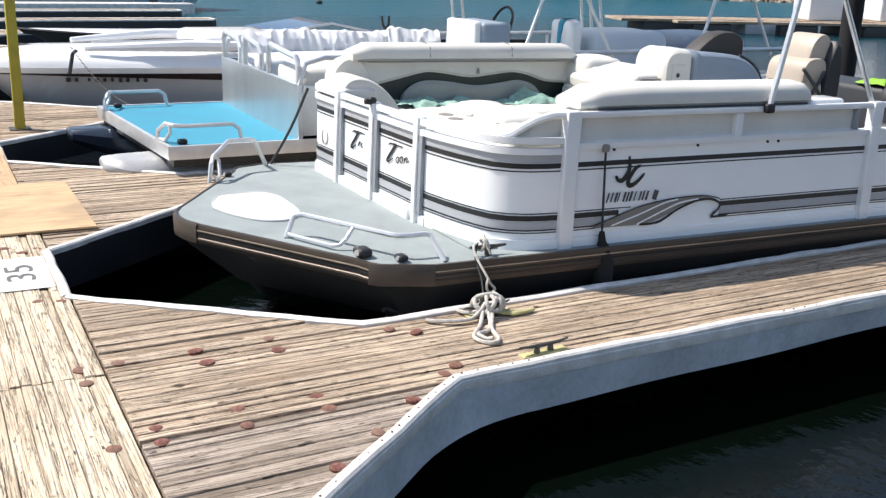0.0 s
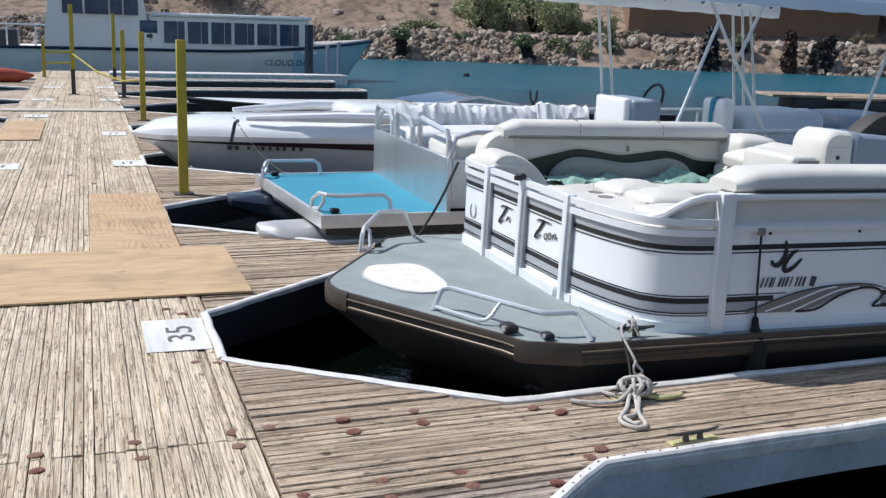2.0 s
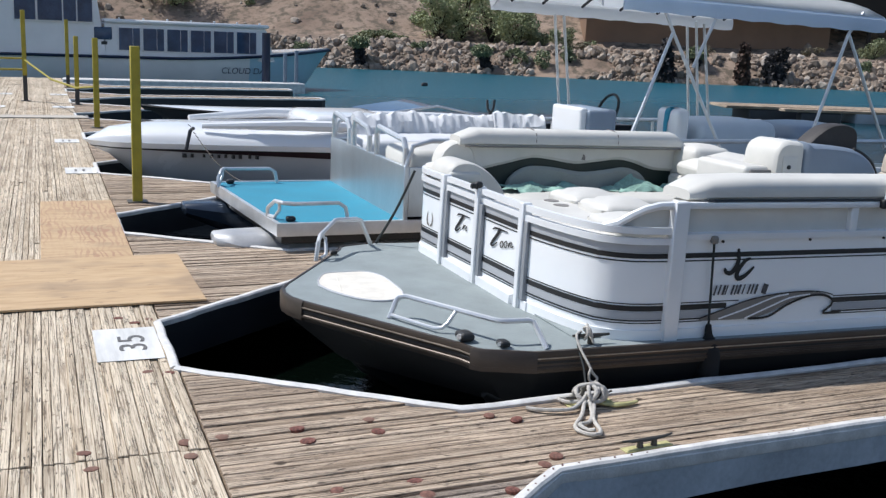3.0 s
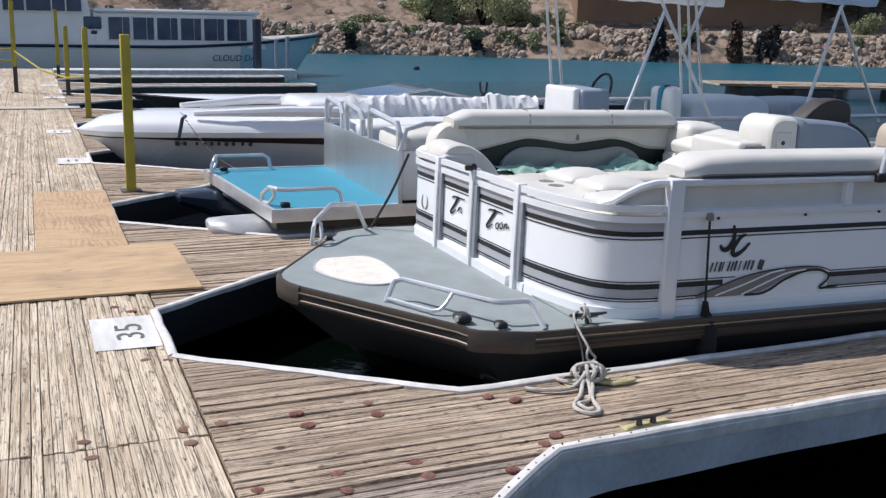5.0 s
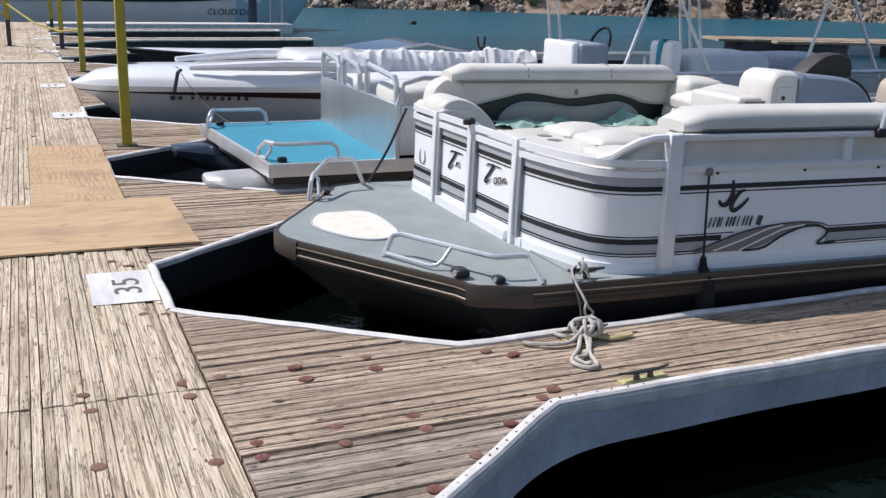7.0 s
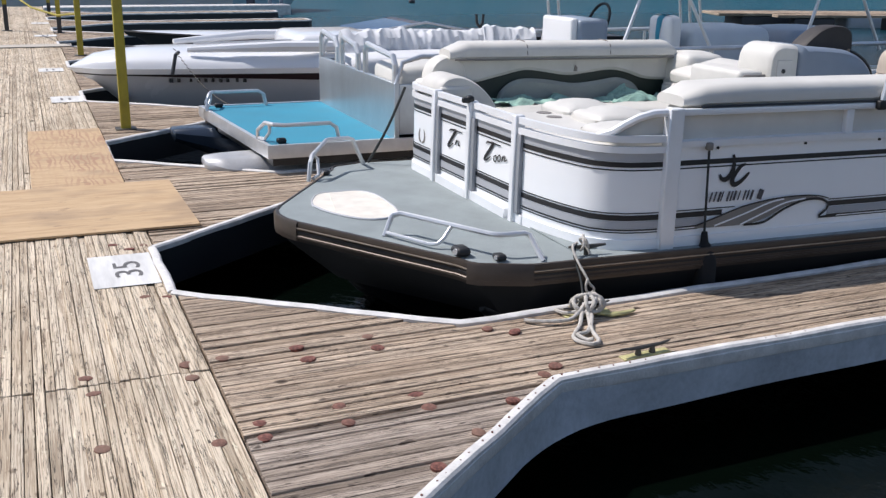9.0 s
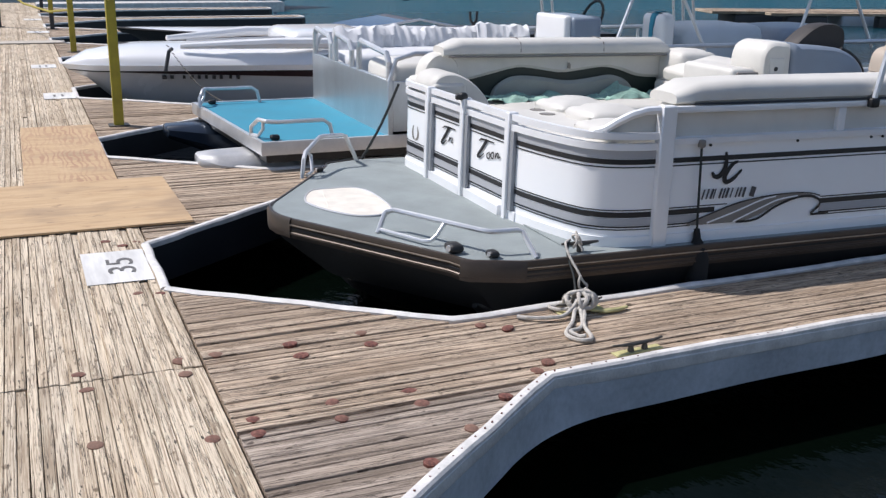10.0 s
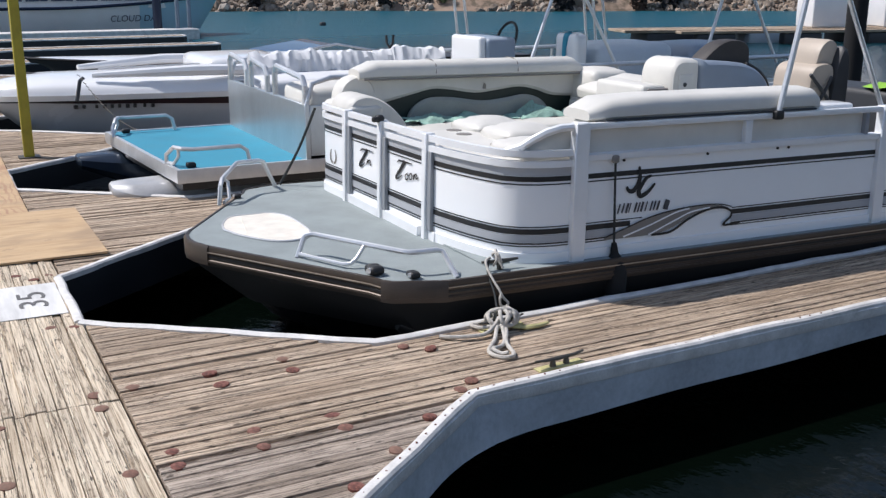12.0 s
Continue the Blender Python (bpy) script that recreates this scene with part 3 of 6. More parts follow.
# slip signs
for i, (x0, y0, x1, y1) in enumerate(((0.214, 4.93, 0.53, 5.48), (0.225, 11.45, 0.54, 11.92), (0.16, 14.42, 0.47, 14.82), (0.21, 20.2, 0.59, 20.6), (-1.1, 11.3, -0.72, 11.75), (-0.95, 17.0, -0.6, 17.4), (-1.0, 20.2, -0.6, 20.6), (0.2, 23.6, 0.55, 24.0), (-0.9, 23.6, -0.55, 24.0))):
    sign = thing("slip_sign", "white stencilled slip number panel painted on the dock", "sign", pose((x0 + x1) / 2, (y0 + y1) / 2, 0.0045), "slip signs")
    w, d = (x1 - x0) / 2, (y1 - y0) / 2
    part("panel", Shape().prism([(-w, -d), (w, -d), (w, d), (-w, d)], 0, 0.0025), SIGN, sign)
    if i == 0:
        t = part("number", lettering("35", 0.31), WORN, sign, "worn black number")
        t.matrix_basis = pose(0.03, 0.0, 0.0045, 0, 0, 90) @ Matrix.Diagonal((0.95, 0.62, 1, 1))
    else:
        part("marking", Shape().box(-0.06, -0.08, 0.0025, -0.035, 0.08, 0.004).box(0.02, -0.08, 0.0025, 0.045, 0.08, 0.004), WORN, sign)

# yellow posts
for x, y, h, lower in ((0.80, 9.58, 1.4, 0), (0.80, 16.5, 1.35, 0), (0.67, 21.0, 1.3, 0.3), (0.64, 26.4, 1.6, 0.3), (-0.26, 21.8, 1.75, 0.5)):
    post = thing("yellow_post", "square yellow-painted post standing on the dock edge", "post", pose(x, y, 0), "yellow posts")
    part("shaft", Shape().box(-0.042, -0.042, lower, 0.042, 0.042, h, 0.006), YELLOW, post)
    part("foot_plate", Shape().box(-0.09, -0.08, 0.0, 0.09, 0.08, 0.012, 0.003), GALV, post)
    if lower:
        part("sleeve", Shape().box(-0.04, -0.04, 0.0, 0.04, 0.04, lower, 0.004), CHARCOAL, post, "dark lower sleeve")
gate = thing("barrier", "low yellow barrier rails across the dock end", "barrier", pose(-0.8, 27.5, 0))
for z in (0.35, 0.62):
    part("rail", Shape().tube([(-0.25, 0, z), (0.5, 0, z)], 0.025), YELLOW, gate)
for x in (-0.2, 0.46):
    part("post", Shape().box(x - 0.04, -0.04, 0, x + 0.04, 0.04, 0.95, 0.005), YELLOW, gate)
whole("barrier_rope", Shape().tube([(-0.26, 21.8, 0.8), (0.2, 19.6, 0.55), (0.55, 17.8, 0.52), (0.8, 16.5, 0.62)], 0.018, 6), YELLOW, "sagging yellow rope between the yellow posts", "rope")


def cleat(x, y, turn, label):
    c = thing("dock_cleat", label, "cleat", pose(x, y, 0, 0, 0, turn) @ Matrix.Diagonal((0.78, 0.7, 0.5, 1)), "dock cleats")
    part("base", Shape().box(-0.15, -0.035, 0.003, 0.15, 0.035, 0.017, 0.004), CLEATBASE, c, "faded yellow base plate")
    for dx in (-0.045, 0.045):
        part("leg", Shape().tube([(dx, 0, 0.012), (dx, 0, 0.07)], [0.02, 0.014], 8), GALV, c)
    part("horn", Shape().tube([(-0.16, 0, 0.092), (-0.1, 0, 0.079), (0, 0, 0.076), (0.1, 0, 0.079), (0.16, 0, 0.094)], [0.007, 0.013, 0.017, 0.013, 0.007], 8), GALV, c)
    return c


cleat(2.25, 3.305, 5, "galvanised cleat on a faded yellow base")
wrapped = cleat(2.27, 3.82, 6, "galvanised cleat wrapped in mooring rope")
part("strap", Shape().tube([(0.05, -0.04, 0.02), (0.12, -0.1, 0.014), (0.2, -0.11, 0.013), (0.28, -0.1, 0.016)], [0.018, 0.022, 0.02, 0.012], 8), CLEATBASE, wrapped, "faded yellow strap end")

# ---- white pontoon boat ----
# local axes: u aft, v across (negative towards the finger dock), w up from the deck
boat = thing("pontoon_boat", "white pontoon boat with striped fence panels and cream seats", "boat", pose(2.3, 5.28, 0.19, 0, 0.9, 0))
STERN = 5.0


bow_half = [(STERN, -1.255), (-0.2, -1.255), (-0.24, -1.245), (-0.44, -1.17), (-0.475, -1.13), (-0.5, -1.06), (-1.04, -0.2), (-1.085, -0.1), (-1.1, 0.0)]
deck_outline = bow_half + [(u, -v) for u, v in bow_half[-2::-1]]
part("deck", Shape().prism(deck_outline[::-1], -0.06, 0.0), CARPET, boat, "grey-green marine carpet deck")
rim = deck_outline
TRIM = [(-0.02, -0.105), (0.008, -0.1), (0.01, -0.085), (0.016, -0.08), (0.016, -0.07), (0.011, -0.066), (0.011, -0.03), (0.014, -0.02), (0.008, 0.003), (-0.006, 0.005), (-0.006, -0.02), (0.0, -0.03)]
part("rub_rail", Shape().sweep(rim[::-1], TRIM), BROWNTRIM, boat, "ribbed aluminium rub rail with the dock's brown reflection in its colour")
# rubber insert and bright beads of the rub rail; lower bead darkened for shade
part("insert", Shape().sweep(rim[::-1], [(0.009, -0.058), (0.0135, -0.055), (0.0135, -0.045), (0.009, -0.042)]), RUBBER, boat)
for h in (-0.028, -0.078):
    part("bead", Shape().sweep(rim[::-1], [(0.009, h - 0.003), (0.019, h - 0.0025), (0.019, h + 0.0025), (0.009, h + 0.003)]), BEAD if h > -0.05 else BROWNTRIM, boat)
for v in (-0.92, 0.0, 0.92):
    pts = [(-0.78 if v == 0 else -0.3, v, -0.3), (-0.62 if v == 0 else -0.15, v, -0.36), (-0.35 if v == 0 else 0.1, v, -0.42), (0.0 if v == 0 else 0.4, v, -0.48), (0.6, v, -0.5), (STERN, v, -0.5)]
    part("pontoon", Shape().tube(pts, [0.03, 0.12, 0.2, 0.27, 0.3, 0.3], 20), TUBE, boat, "dull metal pontoon float")
for u in (0.6, 2.0, 3.4, 4.6):
    part("crossmember", Shape().box(u - 0.04, -1.15, -0.2, u + 0.04, 1.15, -0.065), TUBE, boat)
fairing = [[(u + 0.01, v * 0.995, -0.09) for u, v in deck_outline], [(u + 0.05, v * 0.975, -0.15) for u, v in deck_outline], [(u + (0.3 if u < -0.3 else 0.0), v * 0.9, -0.36) for u, v in deck_outline]]
part("underskin", Shape().loft(fairing), RUBBER, boat, "black fairing under the deck edge")
for (u0, v0), (u1, v1) in (((-0.22, -1.25), (-0.44, -1.09)), ((-1.04, -0.2), (-1.04, 0.2)), ((-0.44, 1.09), (-0.22, 1.25))):
    cap = [p for p in deck_outline if min(u0, u1) - 0.1 <= p[0] <= max(u0, u1) + 0.02 and min(v0, v1) - 0.01 <= p[1] <= max(v0, v1) + 0.01]
    part("corner_cap", Shape().sweep(cap[::-1], [(0.0, -0.1), (0.018, -0.098), (0.02, -0.01), (0.01, 0.006), (0.0, 0.006)]), BROWNTRIM, boat, "smooth aluminium corner cap with the dock's brown reflection in its colour")

# fence line, from the far side round the bow to the near side
FENCE = [(STERN - 0.2, 1.17), (0.3, 1.17)] + arc(0.28, 0.92, 0.25, 90, 180, 6)[1:] + [(0.04, 0.59), (0.055, 0.08), (0.072, -0.48)] + [(0.083, -0.6), (0.103, -0.73), (0.13, -0.86), (0.162, -0.97), (0.195, -1.055), (0.26, -1.12), (0.34, -1.158), (0.43, -1.175), (0.52, -1.18)]
NEAR = [(0.52, -1.18), (STERN - 0.2, -1.18)]


def band(path, w0, w1, out, thick=0.012):
    return Shape().sweep(path, [(-(out - thick), w0), (-out, w0), (-out, w1), (-(out - thick), w1)])


# sides: (path, whether it is a gate leaf)
idx = FENCE.index((0.04, 0.59))
SIDES = [("fence_panel", FENCE[:idx + 1], 0.0), ("gate_panel", [(0.056, 0.555), (0.07, 0.105)], -0.01), ("gate_panel", [(0.0715, 0.055), (0.087, -0.455)], -0.01),
         ("fence_panel", FENCE[idx + 2:], 0.0), ("fence_panel", NEAR, 0.0)]
for name, path, out in SIDES:
    path = path[::-1]
    near = path == NEAR[::-1]
    pan = part(name, band(path, 0.015, 0.5, -out + 0.0), WHITE, boat, "white aluminium panel with dark stripes")
    # the topmost grey band is shade under the rails, painted on the panel
    for w0, w1, m in ((0.082, 0.087, BLACK), (0.094, 0.101, BLACK), (0.103, 0.142, PALEGREY), (0.145, 0.172, BLACK), (0.179, 0.184, BLACK), (0.391, 0.397, BLACK), (0.408, 0.433, BLACK)) + (() if near else ((0.435, 0.478, PALEGREY),)):
        runs = [path] if not near or w0 > 0.3 else [[(0.74 + 2.2 * (w0 - 0.08), -1.18), (0.52, -1.18)], [(STERN - 0.2, -1.18), (1.56, -1.18)]]
        for run in runs:
            part("stripe", band(run, w0, w1, -out + 0.003, 0.0025), m, pan)
    part("skirt", band(path, -0.012, 0.05, -out + 0.012, 0.02), WHITE, boat)
    if not near:
        for w0, w1 in ((0.478, 0.51), (0.53, 0.562)):
            part("rail", band(path, w0, w1, -out + 0.016, 0.032), RAILW, boat)
for u, v, top, wd in ((0.04, 0.59, 0.57, 0.03), (0.055, 0.08, 0.57, 0.03), (0.072, -0.48, 0.57, 0.03), (0.55, -1.185, 0.69, 0.042), (2.66, -1.185, 0.69, 0.042), (4.3, -1.185, 0.69, 0.042)):
    part("fence_post", Shape().box(u - wd, v - 0.028, -0.015, u + wd, v + 0.03, top, 0.006) if abs(v) > 1 else Shape().box(u - 0.03, v - wd * 0.8, -0.012, u + 0.03, v + wd * 0.8, top, 0.006), RAILW, boat)
# channel strip beside each gate post; its grey stands for the post's shade
for v in (0.59, 0.08, -0.48):
    g = 0.011 + (0.59 - v) * 0.0295
    part("frame_channel", Shape().box(0.012 + g, v - 0.066, 0.05, 0.034 + g, v - 0.026, 0.478, 0.003), CHANNEL, boat, "frame channel, grey for the shade beside the post")
    part("bottom_rail", Shape().box(0.012 + g, v - 0.5, -0.01, 0.048 + g, v - 0.03, 0.055, 0.004) if v > -0.4 else Shape().box(0.02 + g, v - 0.1, -0.01, 0.04 + g, v - 0.03, 0.05, 0.003), RAILW, boat)
# upper near side: cream backs between two rails
part("rail", Shape().sweep(NEAR[::-1], [(0.015, 0.5), (-0.02, 0.5), (-0.022, 0.53), (0.015, 0.535)]), RAILW, boat)
part("rail", Shape().sweep(NEAR[::-1], [(0.015, 0.655), (-0.02, 0.655), (-0.024, 0.668), (-0.02, 0.685), (0.015, 0.685)]), RAILW, boat)
part("seat_back_panel", Shape().box(0.56, -1.165, 0.5, 2.5, -1.14, 0.66), VINYL, boat)
part("rail_post", Shape().box(1.6, -1.195, 0.53, 1.65, -1.15, 0.656, 0.005), RAILW, boat)
part("rail_post", Shape().box(2.5, -1.195, 0.53, 2.53, -1.15, 0.656, 0.005), CHANNEL, boat)
part("side_ledge", soft_box(2.14, -1.17, 0.66, 2.42, -1.0, 0.71, 0.02), GEL, boat)
# the curved end of the upper rail
ARC = [(0.52, -1.18, 0.67), (0.44, -1.175, 0.668), (0.37, -1.16, 0.648), (0.31, -1.14, 0.615), (0.26, -1.11, 0.575), (0.21, -1.06, 0.55)]
part("curved_rail", Shape().tube(ARC, 0.02, 8), RAILW, boat)
part("corner_panel", Shape().loft([[(u, v + 0.03, 0.52), (u, v + 0.03, w), (u, v + 0.045, w), (u, v + 0.045, 0.52)] for u, v, w in ARC]), VINYL, boat)

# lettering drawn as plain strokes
def stroke(pts, r):
    """A flat painted stroke in (across, up), with a width at each point."""
    s, L, R = Shape(), [], []
    for i, (a, b) in enumerate(pts):
        p, q = Vector(pts[max(0, i - 1)]), Vector(pts[min(len(pts) - 1, i + 1)])
        d = (q - p).normalized()
        n = Vector((-d.y, d.x)) * (r[i] if isinstance(r, (list, tuple)) else r)
        L.append((a + n.x, b + n.y)), R.append((a - n.x, b - n.y))
    return L + R[::-1]


def decal(name, outline, place, material, parent, label=""):
    n = len(outline) // 2
    s = Shape()
    for k in (0.0, 0.002):
        s.add([place(a, b, k) for a, b in outline], [(i, i + 1, 2 * n - 2 - i, 2 * n - 1 - i) for i in range(n - 1)])
    return part(name, s, material, parent, label)


def gate_face(v0):
    return lambda a, b, k: (0.0415 + (0.555 - v0 + a) * 0.0308 - k, v0 - a, b)


def side_face(u0):
    return lambda a, b, k: (u0 + a, -1.1845 - k, b)


for v0, lift, tail in ((0.312, 0.0, [[(0.024, 0.307), (0.004, 0.274), (0.03, 0.3), (0.05, 0.306)], [(0.062, 0.306), (0.052, 0.278), (0.068, 0.282)]]),
                       (-0.19, 0.01, [[(0.045, 0.3), (0.02, 0.288), (0.022, 0.268), (0.045, 0.266), (0.055, 0.285), (0.045, 0.3)], [(0.092, 0.31), (0.07, 0.298), (0.07, 0.278), (0.092, 0.275), (0.103, 0.295), (0.092, 0.31)], [(0.128, 0.31), (0.118, 0.28), (0.138, 0.31), (0.155, 0.312), (0.15, 0.288), (0.178, 0.3)]])):
    f = gate_face(v0)
    decal("emblem", stroke([(-0.085, 0.345 + lift), (-0.06, 0.358 + lift), (0.0, 0.361 + lift), (0.1, 0.362 + lift)], [0.002, 0.005, 0.005, 0.002]), f, BLACK, boat, "slanted black emblem")
    decal("emblem", stroke(curve2([(0.01, 0.362 + lift), (-0.04, 0.312 + lift), (-0.085, 0.272 + lift), (-0.098, 0.254 + lift), (-0.07, 0.254 + lift), (-0.02, 0.282 + lift)], 4), [0.002 + 0.01 * max(0, 1 - i / 20) ** 0.8 for i in range(21)]), f, BLACK, boat)
    for line in tail:
        decal("emblem", stroke(curve2([(a, b + lift) for a, b in line], 3), 0.0034), f, BLACK, boat)
for a in (-1, 1):
    decal("emblem", stroke(curve2([(a * 0.004, 0.2), (a * 0.035, 0.215), (a * 0.045, 0.25), (a * 0.03, 0.29)], 4), [0.003 + 0.009 * math.sin(math.pi * i / 12) for i in range(13)]), gate_face(0.82), TAUPE, boat, "grey laurel emblem")
f = side_face(0.0)
decal("emblem", stroke(curve2([(0.918, 0.45), (0.926, 0.404), (0.918, 0.362), (0.89, 0.328), (0.86, 0.33), (0.846, 0.352)], 4), [0.0025 + 0.0105 * math.sin(math.pi * (0.1 + 0.8 * i / 20)) for i in range(21)]), f, BLACK, boat, "swooping black emblem")
decal("emblem", stroke(curve2([(1.0, 0.398), (0.965, 0.385), (0.925, 0.327), (0.937, 0.296), (0.982, 0.314), (1.025, 0.355)], 4), [0.0025 + 0.0105 * math.sin(math.pi * (0.08 + 0.84 * i / 20)) for i in range(21)]), f, BLACK, boat)
for a, b, r_ in ((0.8, 0.0, 0.004), (0.826, 0.002, 0.004), (0.852, 0.0, 0.006), (0.868, 0.001, 0.003), (0.905, 0.0, 0.005), (0.925, -0.001, 0.004), (0.946, 0.001, 0.006), (0.972, 0.0, 0.003), (1.005, -0.001, 0.004), (1.026, 0.0, 0.004), (1.05, -0.002, 0.006), (1.104, -0.002, 0.015)):
    decal("registration_bar", stroke([(a - 0.002, 0.214 + b), (a + 0.012, 0.264 + b)], r_), f, BARS, boat, "dark registration bars")
# the wave graphic: a taupe blade that curls over into a hook
UPPER = curve2([(0.724, 0.097), (0.84, 0.13), (1.007, 0.177), (1.181, 0.203), (1.361, 0.211), (1.475, 0.203), (1.53, 0.186)])
LOWER = curve2([(0.724, 0.086), (0.88, 0.084), (1.05, 0.087), (1.16, 0.112), (1.28, 0.165), (1.42, 0.19), (1.53, 0.183)])
hull_face = lambda a, b, k: (a, -1.1855 - k, b)
decal("wave_graphic", UPPER + LOWER[::-1], hull_face, TAUPE, boat, "taupe wave graphic")
line_face = lambda a, b, k: (a, -1.189 - k, b)
for pts, r, m_ in (([(0.84, 0.092), (1.012, 0.14), (1.165, 0.189), (1.26, 0.204)], 0.004, WHITE), ([(1.0, 0.087), (1.172, 0.15), (1.275, 0.184), (1.4, 0.198)], 0.004, WHITE),
                   ([(1.02, 0.085), (1.145, 0.09), (1.262, 0.149), (1.384, 0.187), (1.485, 0.19), (1.548, 0.166), (1.548, 0.134), (1.502, 0.092), (1.62, 0.098)], 0.006, BLACK),
                   ([(0.724, 0.099), (0.84, 0.133), (1.007, 0.181), (1.181, 0.207), (1.361, 0.215), (1.475, 0.208), (1.55, 0.19)], 0.003, BLACK)):
    decal("wave_line", stroke(curve2(pts), r), line_face, m_, boat)
for u in (0.82, 1.36, 1.85, 1.93):
    part("snap", Shape().tube([(u, -1.18, 0.488), (u, -1.188, 0.488)], 0.007, 8), RUBBER, boat)

# bow deck fittings
HATCHLINE = curve2([(-0.879, 0.117), (-0.85, 0.25), (-0.77, 0.395), (-0.65, 0.415), (-0.528, 0.41), (-0.46, 0.3), (-0.448, 0.1), (-0.462, -0.11), (-0.53, -0.235), (-0.64, -0.265), (-0.74, -0.2), (-0.835, -0.04), (-0.879, 0.117)], 4)[:-1]
hatch = part("deck_hatch", Shape().prism(HATCHLINE[::-1], 0.0, 0.006, 0.002), HATCH, boat, "cream deck hatch with a pale raised border")
part("border", Shape().tube([(u, v, 0.005) for u, v in HATCHLINE], 0.006, 6, True), GELGREY, hatch)
part("hinge", Shape().tube([(-0.79, -0.02, 0.005), (-0.72, 0.34, 0.005)], 0.004, 6), HATCH, hatch)


def bow_rail(sgn):
    a = (-0.68, -0.57)
    q = lambda p, h: (p[0], p[1] * sgn, h)
    h = 0.11
    pts = [q((-0.7, -0.585), 0), q((-0.655, -0.56), 0.09), q((-0.645, -0.558), 0.103), q((-0.61, -0.575), h), q((-0.345, -1.06), h), q((-0.32, -1.09), h), q((-0.28, -1.1), h), q((-0.18, -1.1), h), q((-0.155, -1.11), h * 0.93), q((-0.133, -1.22), 0.0)]
    part("grab_rail", Shape().tube(pts, 0.0135, 8), ALU, boat, "bent aluminium grab rail")
    part("grab_rail_brace", Shape().tube([q((-0.69, -0.595), 0.02), q((-0.56, -0.86), 0.02), q((-0.53, -0.88), 0.026), q((-0.5, -0.88), 0.05), q((-0.45, -0.865), h)], 0.01, 8), ALU, boat)


bow_rail(1)
hfar = 0.2
q = [(-0.735, 0.76, 0), (-0.72, 0.77, 0.12), (-0.7, 0.8, 0.155), (-0.54, 1.05, hfar), (-0.51, 1.07, hfar), (-0.38, 1.095, hfar), (-0.35, 1.1, hfar * 0.95), (-0.24, 1.2, 0.0)]
part("grab_rail", Shape().tube(q, 0.014, 8), ALU, boat, "bent aluminium grab rail")
part("grab_rail_brace", Shape().tube([(-0.71, 0.74, 0.02), (-0.66, 0.8, 0.03), (-0.65, 0.86, 0.12), (-0.69, 0.83, 0.15)], 0.011, 8), ALU, boat)
for u, v, r in ((-0.468, -1.02, 0.042), (-0.327, -1.15, 0.03), (-0.58, 0.92, 0.026)):
    lamp = part("bow_light", soft_box(u - r * 0.9, v - r * 1.15, 0.004, u + r * 0.9, v + r * 1.15, 0.004 + r * 1.05, r * 0.5), RUBBER, boat, "small black navigation light")
    part("lens", Shape().tube([(u - r * 0.8, v - r * 0.5, 0.006 + r * 0.55), (u - r * 1.0, v - r * 0.62, 0.006 + r * 0.55)], r * 0.34, 12), ALU, lamp)
part("gate_latch", soft_box(0.008, 0.055, 0.555, 0.06, 0.1, 0.6, 0.018), RUBBER, boat, "black gate latch")
part("gate_latch", soft_box(-0.015, 0.055, 0.56, 0.02, 0.085, 0.59, 0.008), RUBBER, boat)
bc = part("boat_cleat", Shape().tube([(0.02, -1.18, 0.045), (0.12, -1.18, 0.04), (0.22, -1.18, 0.045)], [0.006, 0.013, 0.006], 8), GALV, boat)
part("leg", Shape().tube([(0.12, -1.18, 0.0), (0.12, -1.18, 0.04)], 0.016, 8), GALV, bc)

# seats and floor
part("floor", Shape().box(0.08, -1.1, 0.0015, STERN - 0.3, 1.1, 0.008), CARPET, boat)
def cushion(name, a, r=0.05, puff=0.02, m=VINYL, label=""):
    return part(name, soft_box(*a, r, puff), m, boat, label)


# near-side couch: pad along the rail, seat, base
def pad_profile(o0, o1, h0, h1, r, n=5):
    out = [(o1, h0 + 0.02), (o1 - math.copysign(0.02, o1 - o0), h0), (o0 + math.copysign(0.02, o1 - o0), h0), (o0, h0 + 0.02)]
    sg = 1 if o1 > o0 else -1
    for i in range(n + 1):
        t = math.pi / 2 * i / n
        out.append((o0 + sg * r * (1 - math.cos(t)), h1 - r * (1 - math.sin(t))))
    out.append(((o0 + o1) / 2, h1 + 0.006))
    for i in range(n + 1):
        t = math.pi / 2 * i / n
        out.append((o1 - sg * r * (1 - math.sin(t)), h1 - r * (1 - math.cos(t))))
    return out


PADP = pad_profile(-0.188, 0.1, 0.69, 0.8, 0.06)
pad = Shape().sweep([(2.13, -1.0), (2.1, -1.0), (2.0, -1.0), (1.0, -1.0), (0.74, -1.0), (0.62, -1.0)], PADP)
n8 = len(PADP)
for i, k in ((4, 0.93), (5, 0.45)):
    for j in range(n8):
        x, y, z = pad.v[i * n8 + j]
        pad.v[i * n8 + j] = (x, -1.0 + (y + 1.0) * (0.98 if i == 4 else 0.8), 0.685 + (z - 0.685) * k)
for i, k in ((0, 0.75),):
    for j in range(n8):
        x, y, z = pad.v[i * n8 + j]
        pad.v[i * n8 + j] = (x, y, 0.685 + (z - 0.685) * k)
part("backrest_pad", pad, VINYL, boat, "long cream padded backrest top")
part("piping", Shape().tube([(0.7, -1.186, 0.694), (1.4, -1.19, 0.694), (2.1, -1.19, 0.694)], 0.006, 6), CHARCOAL, boat, "dark piping under the backrest pad")
cushion("seat_cushion", (0.62, -1.1, 0.3, 2.1, -0.55, 0.43))
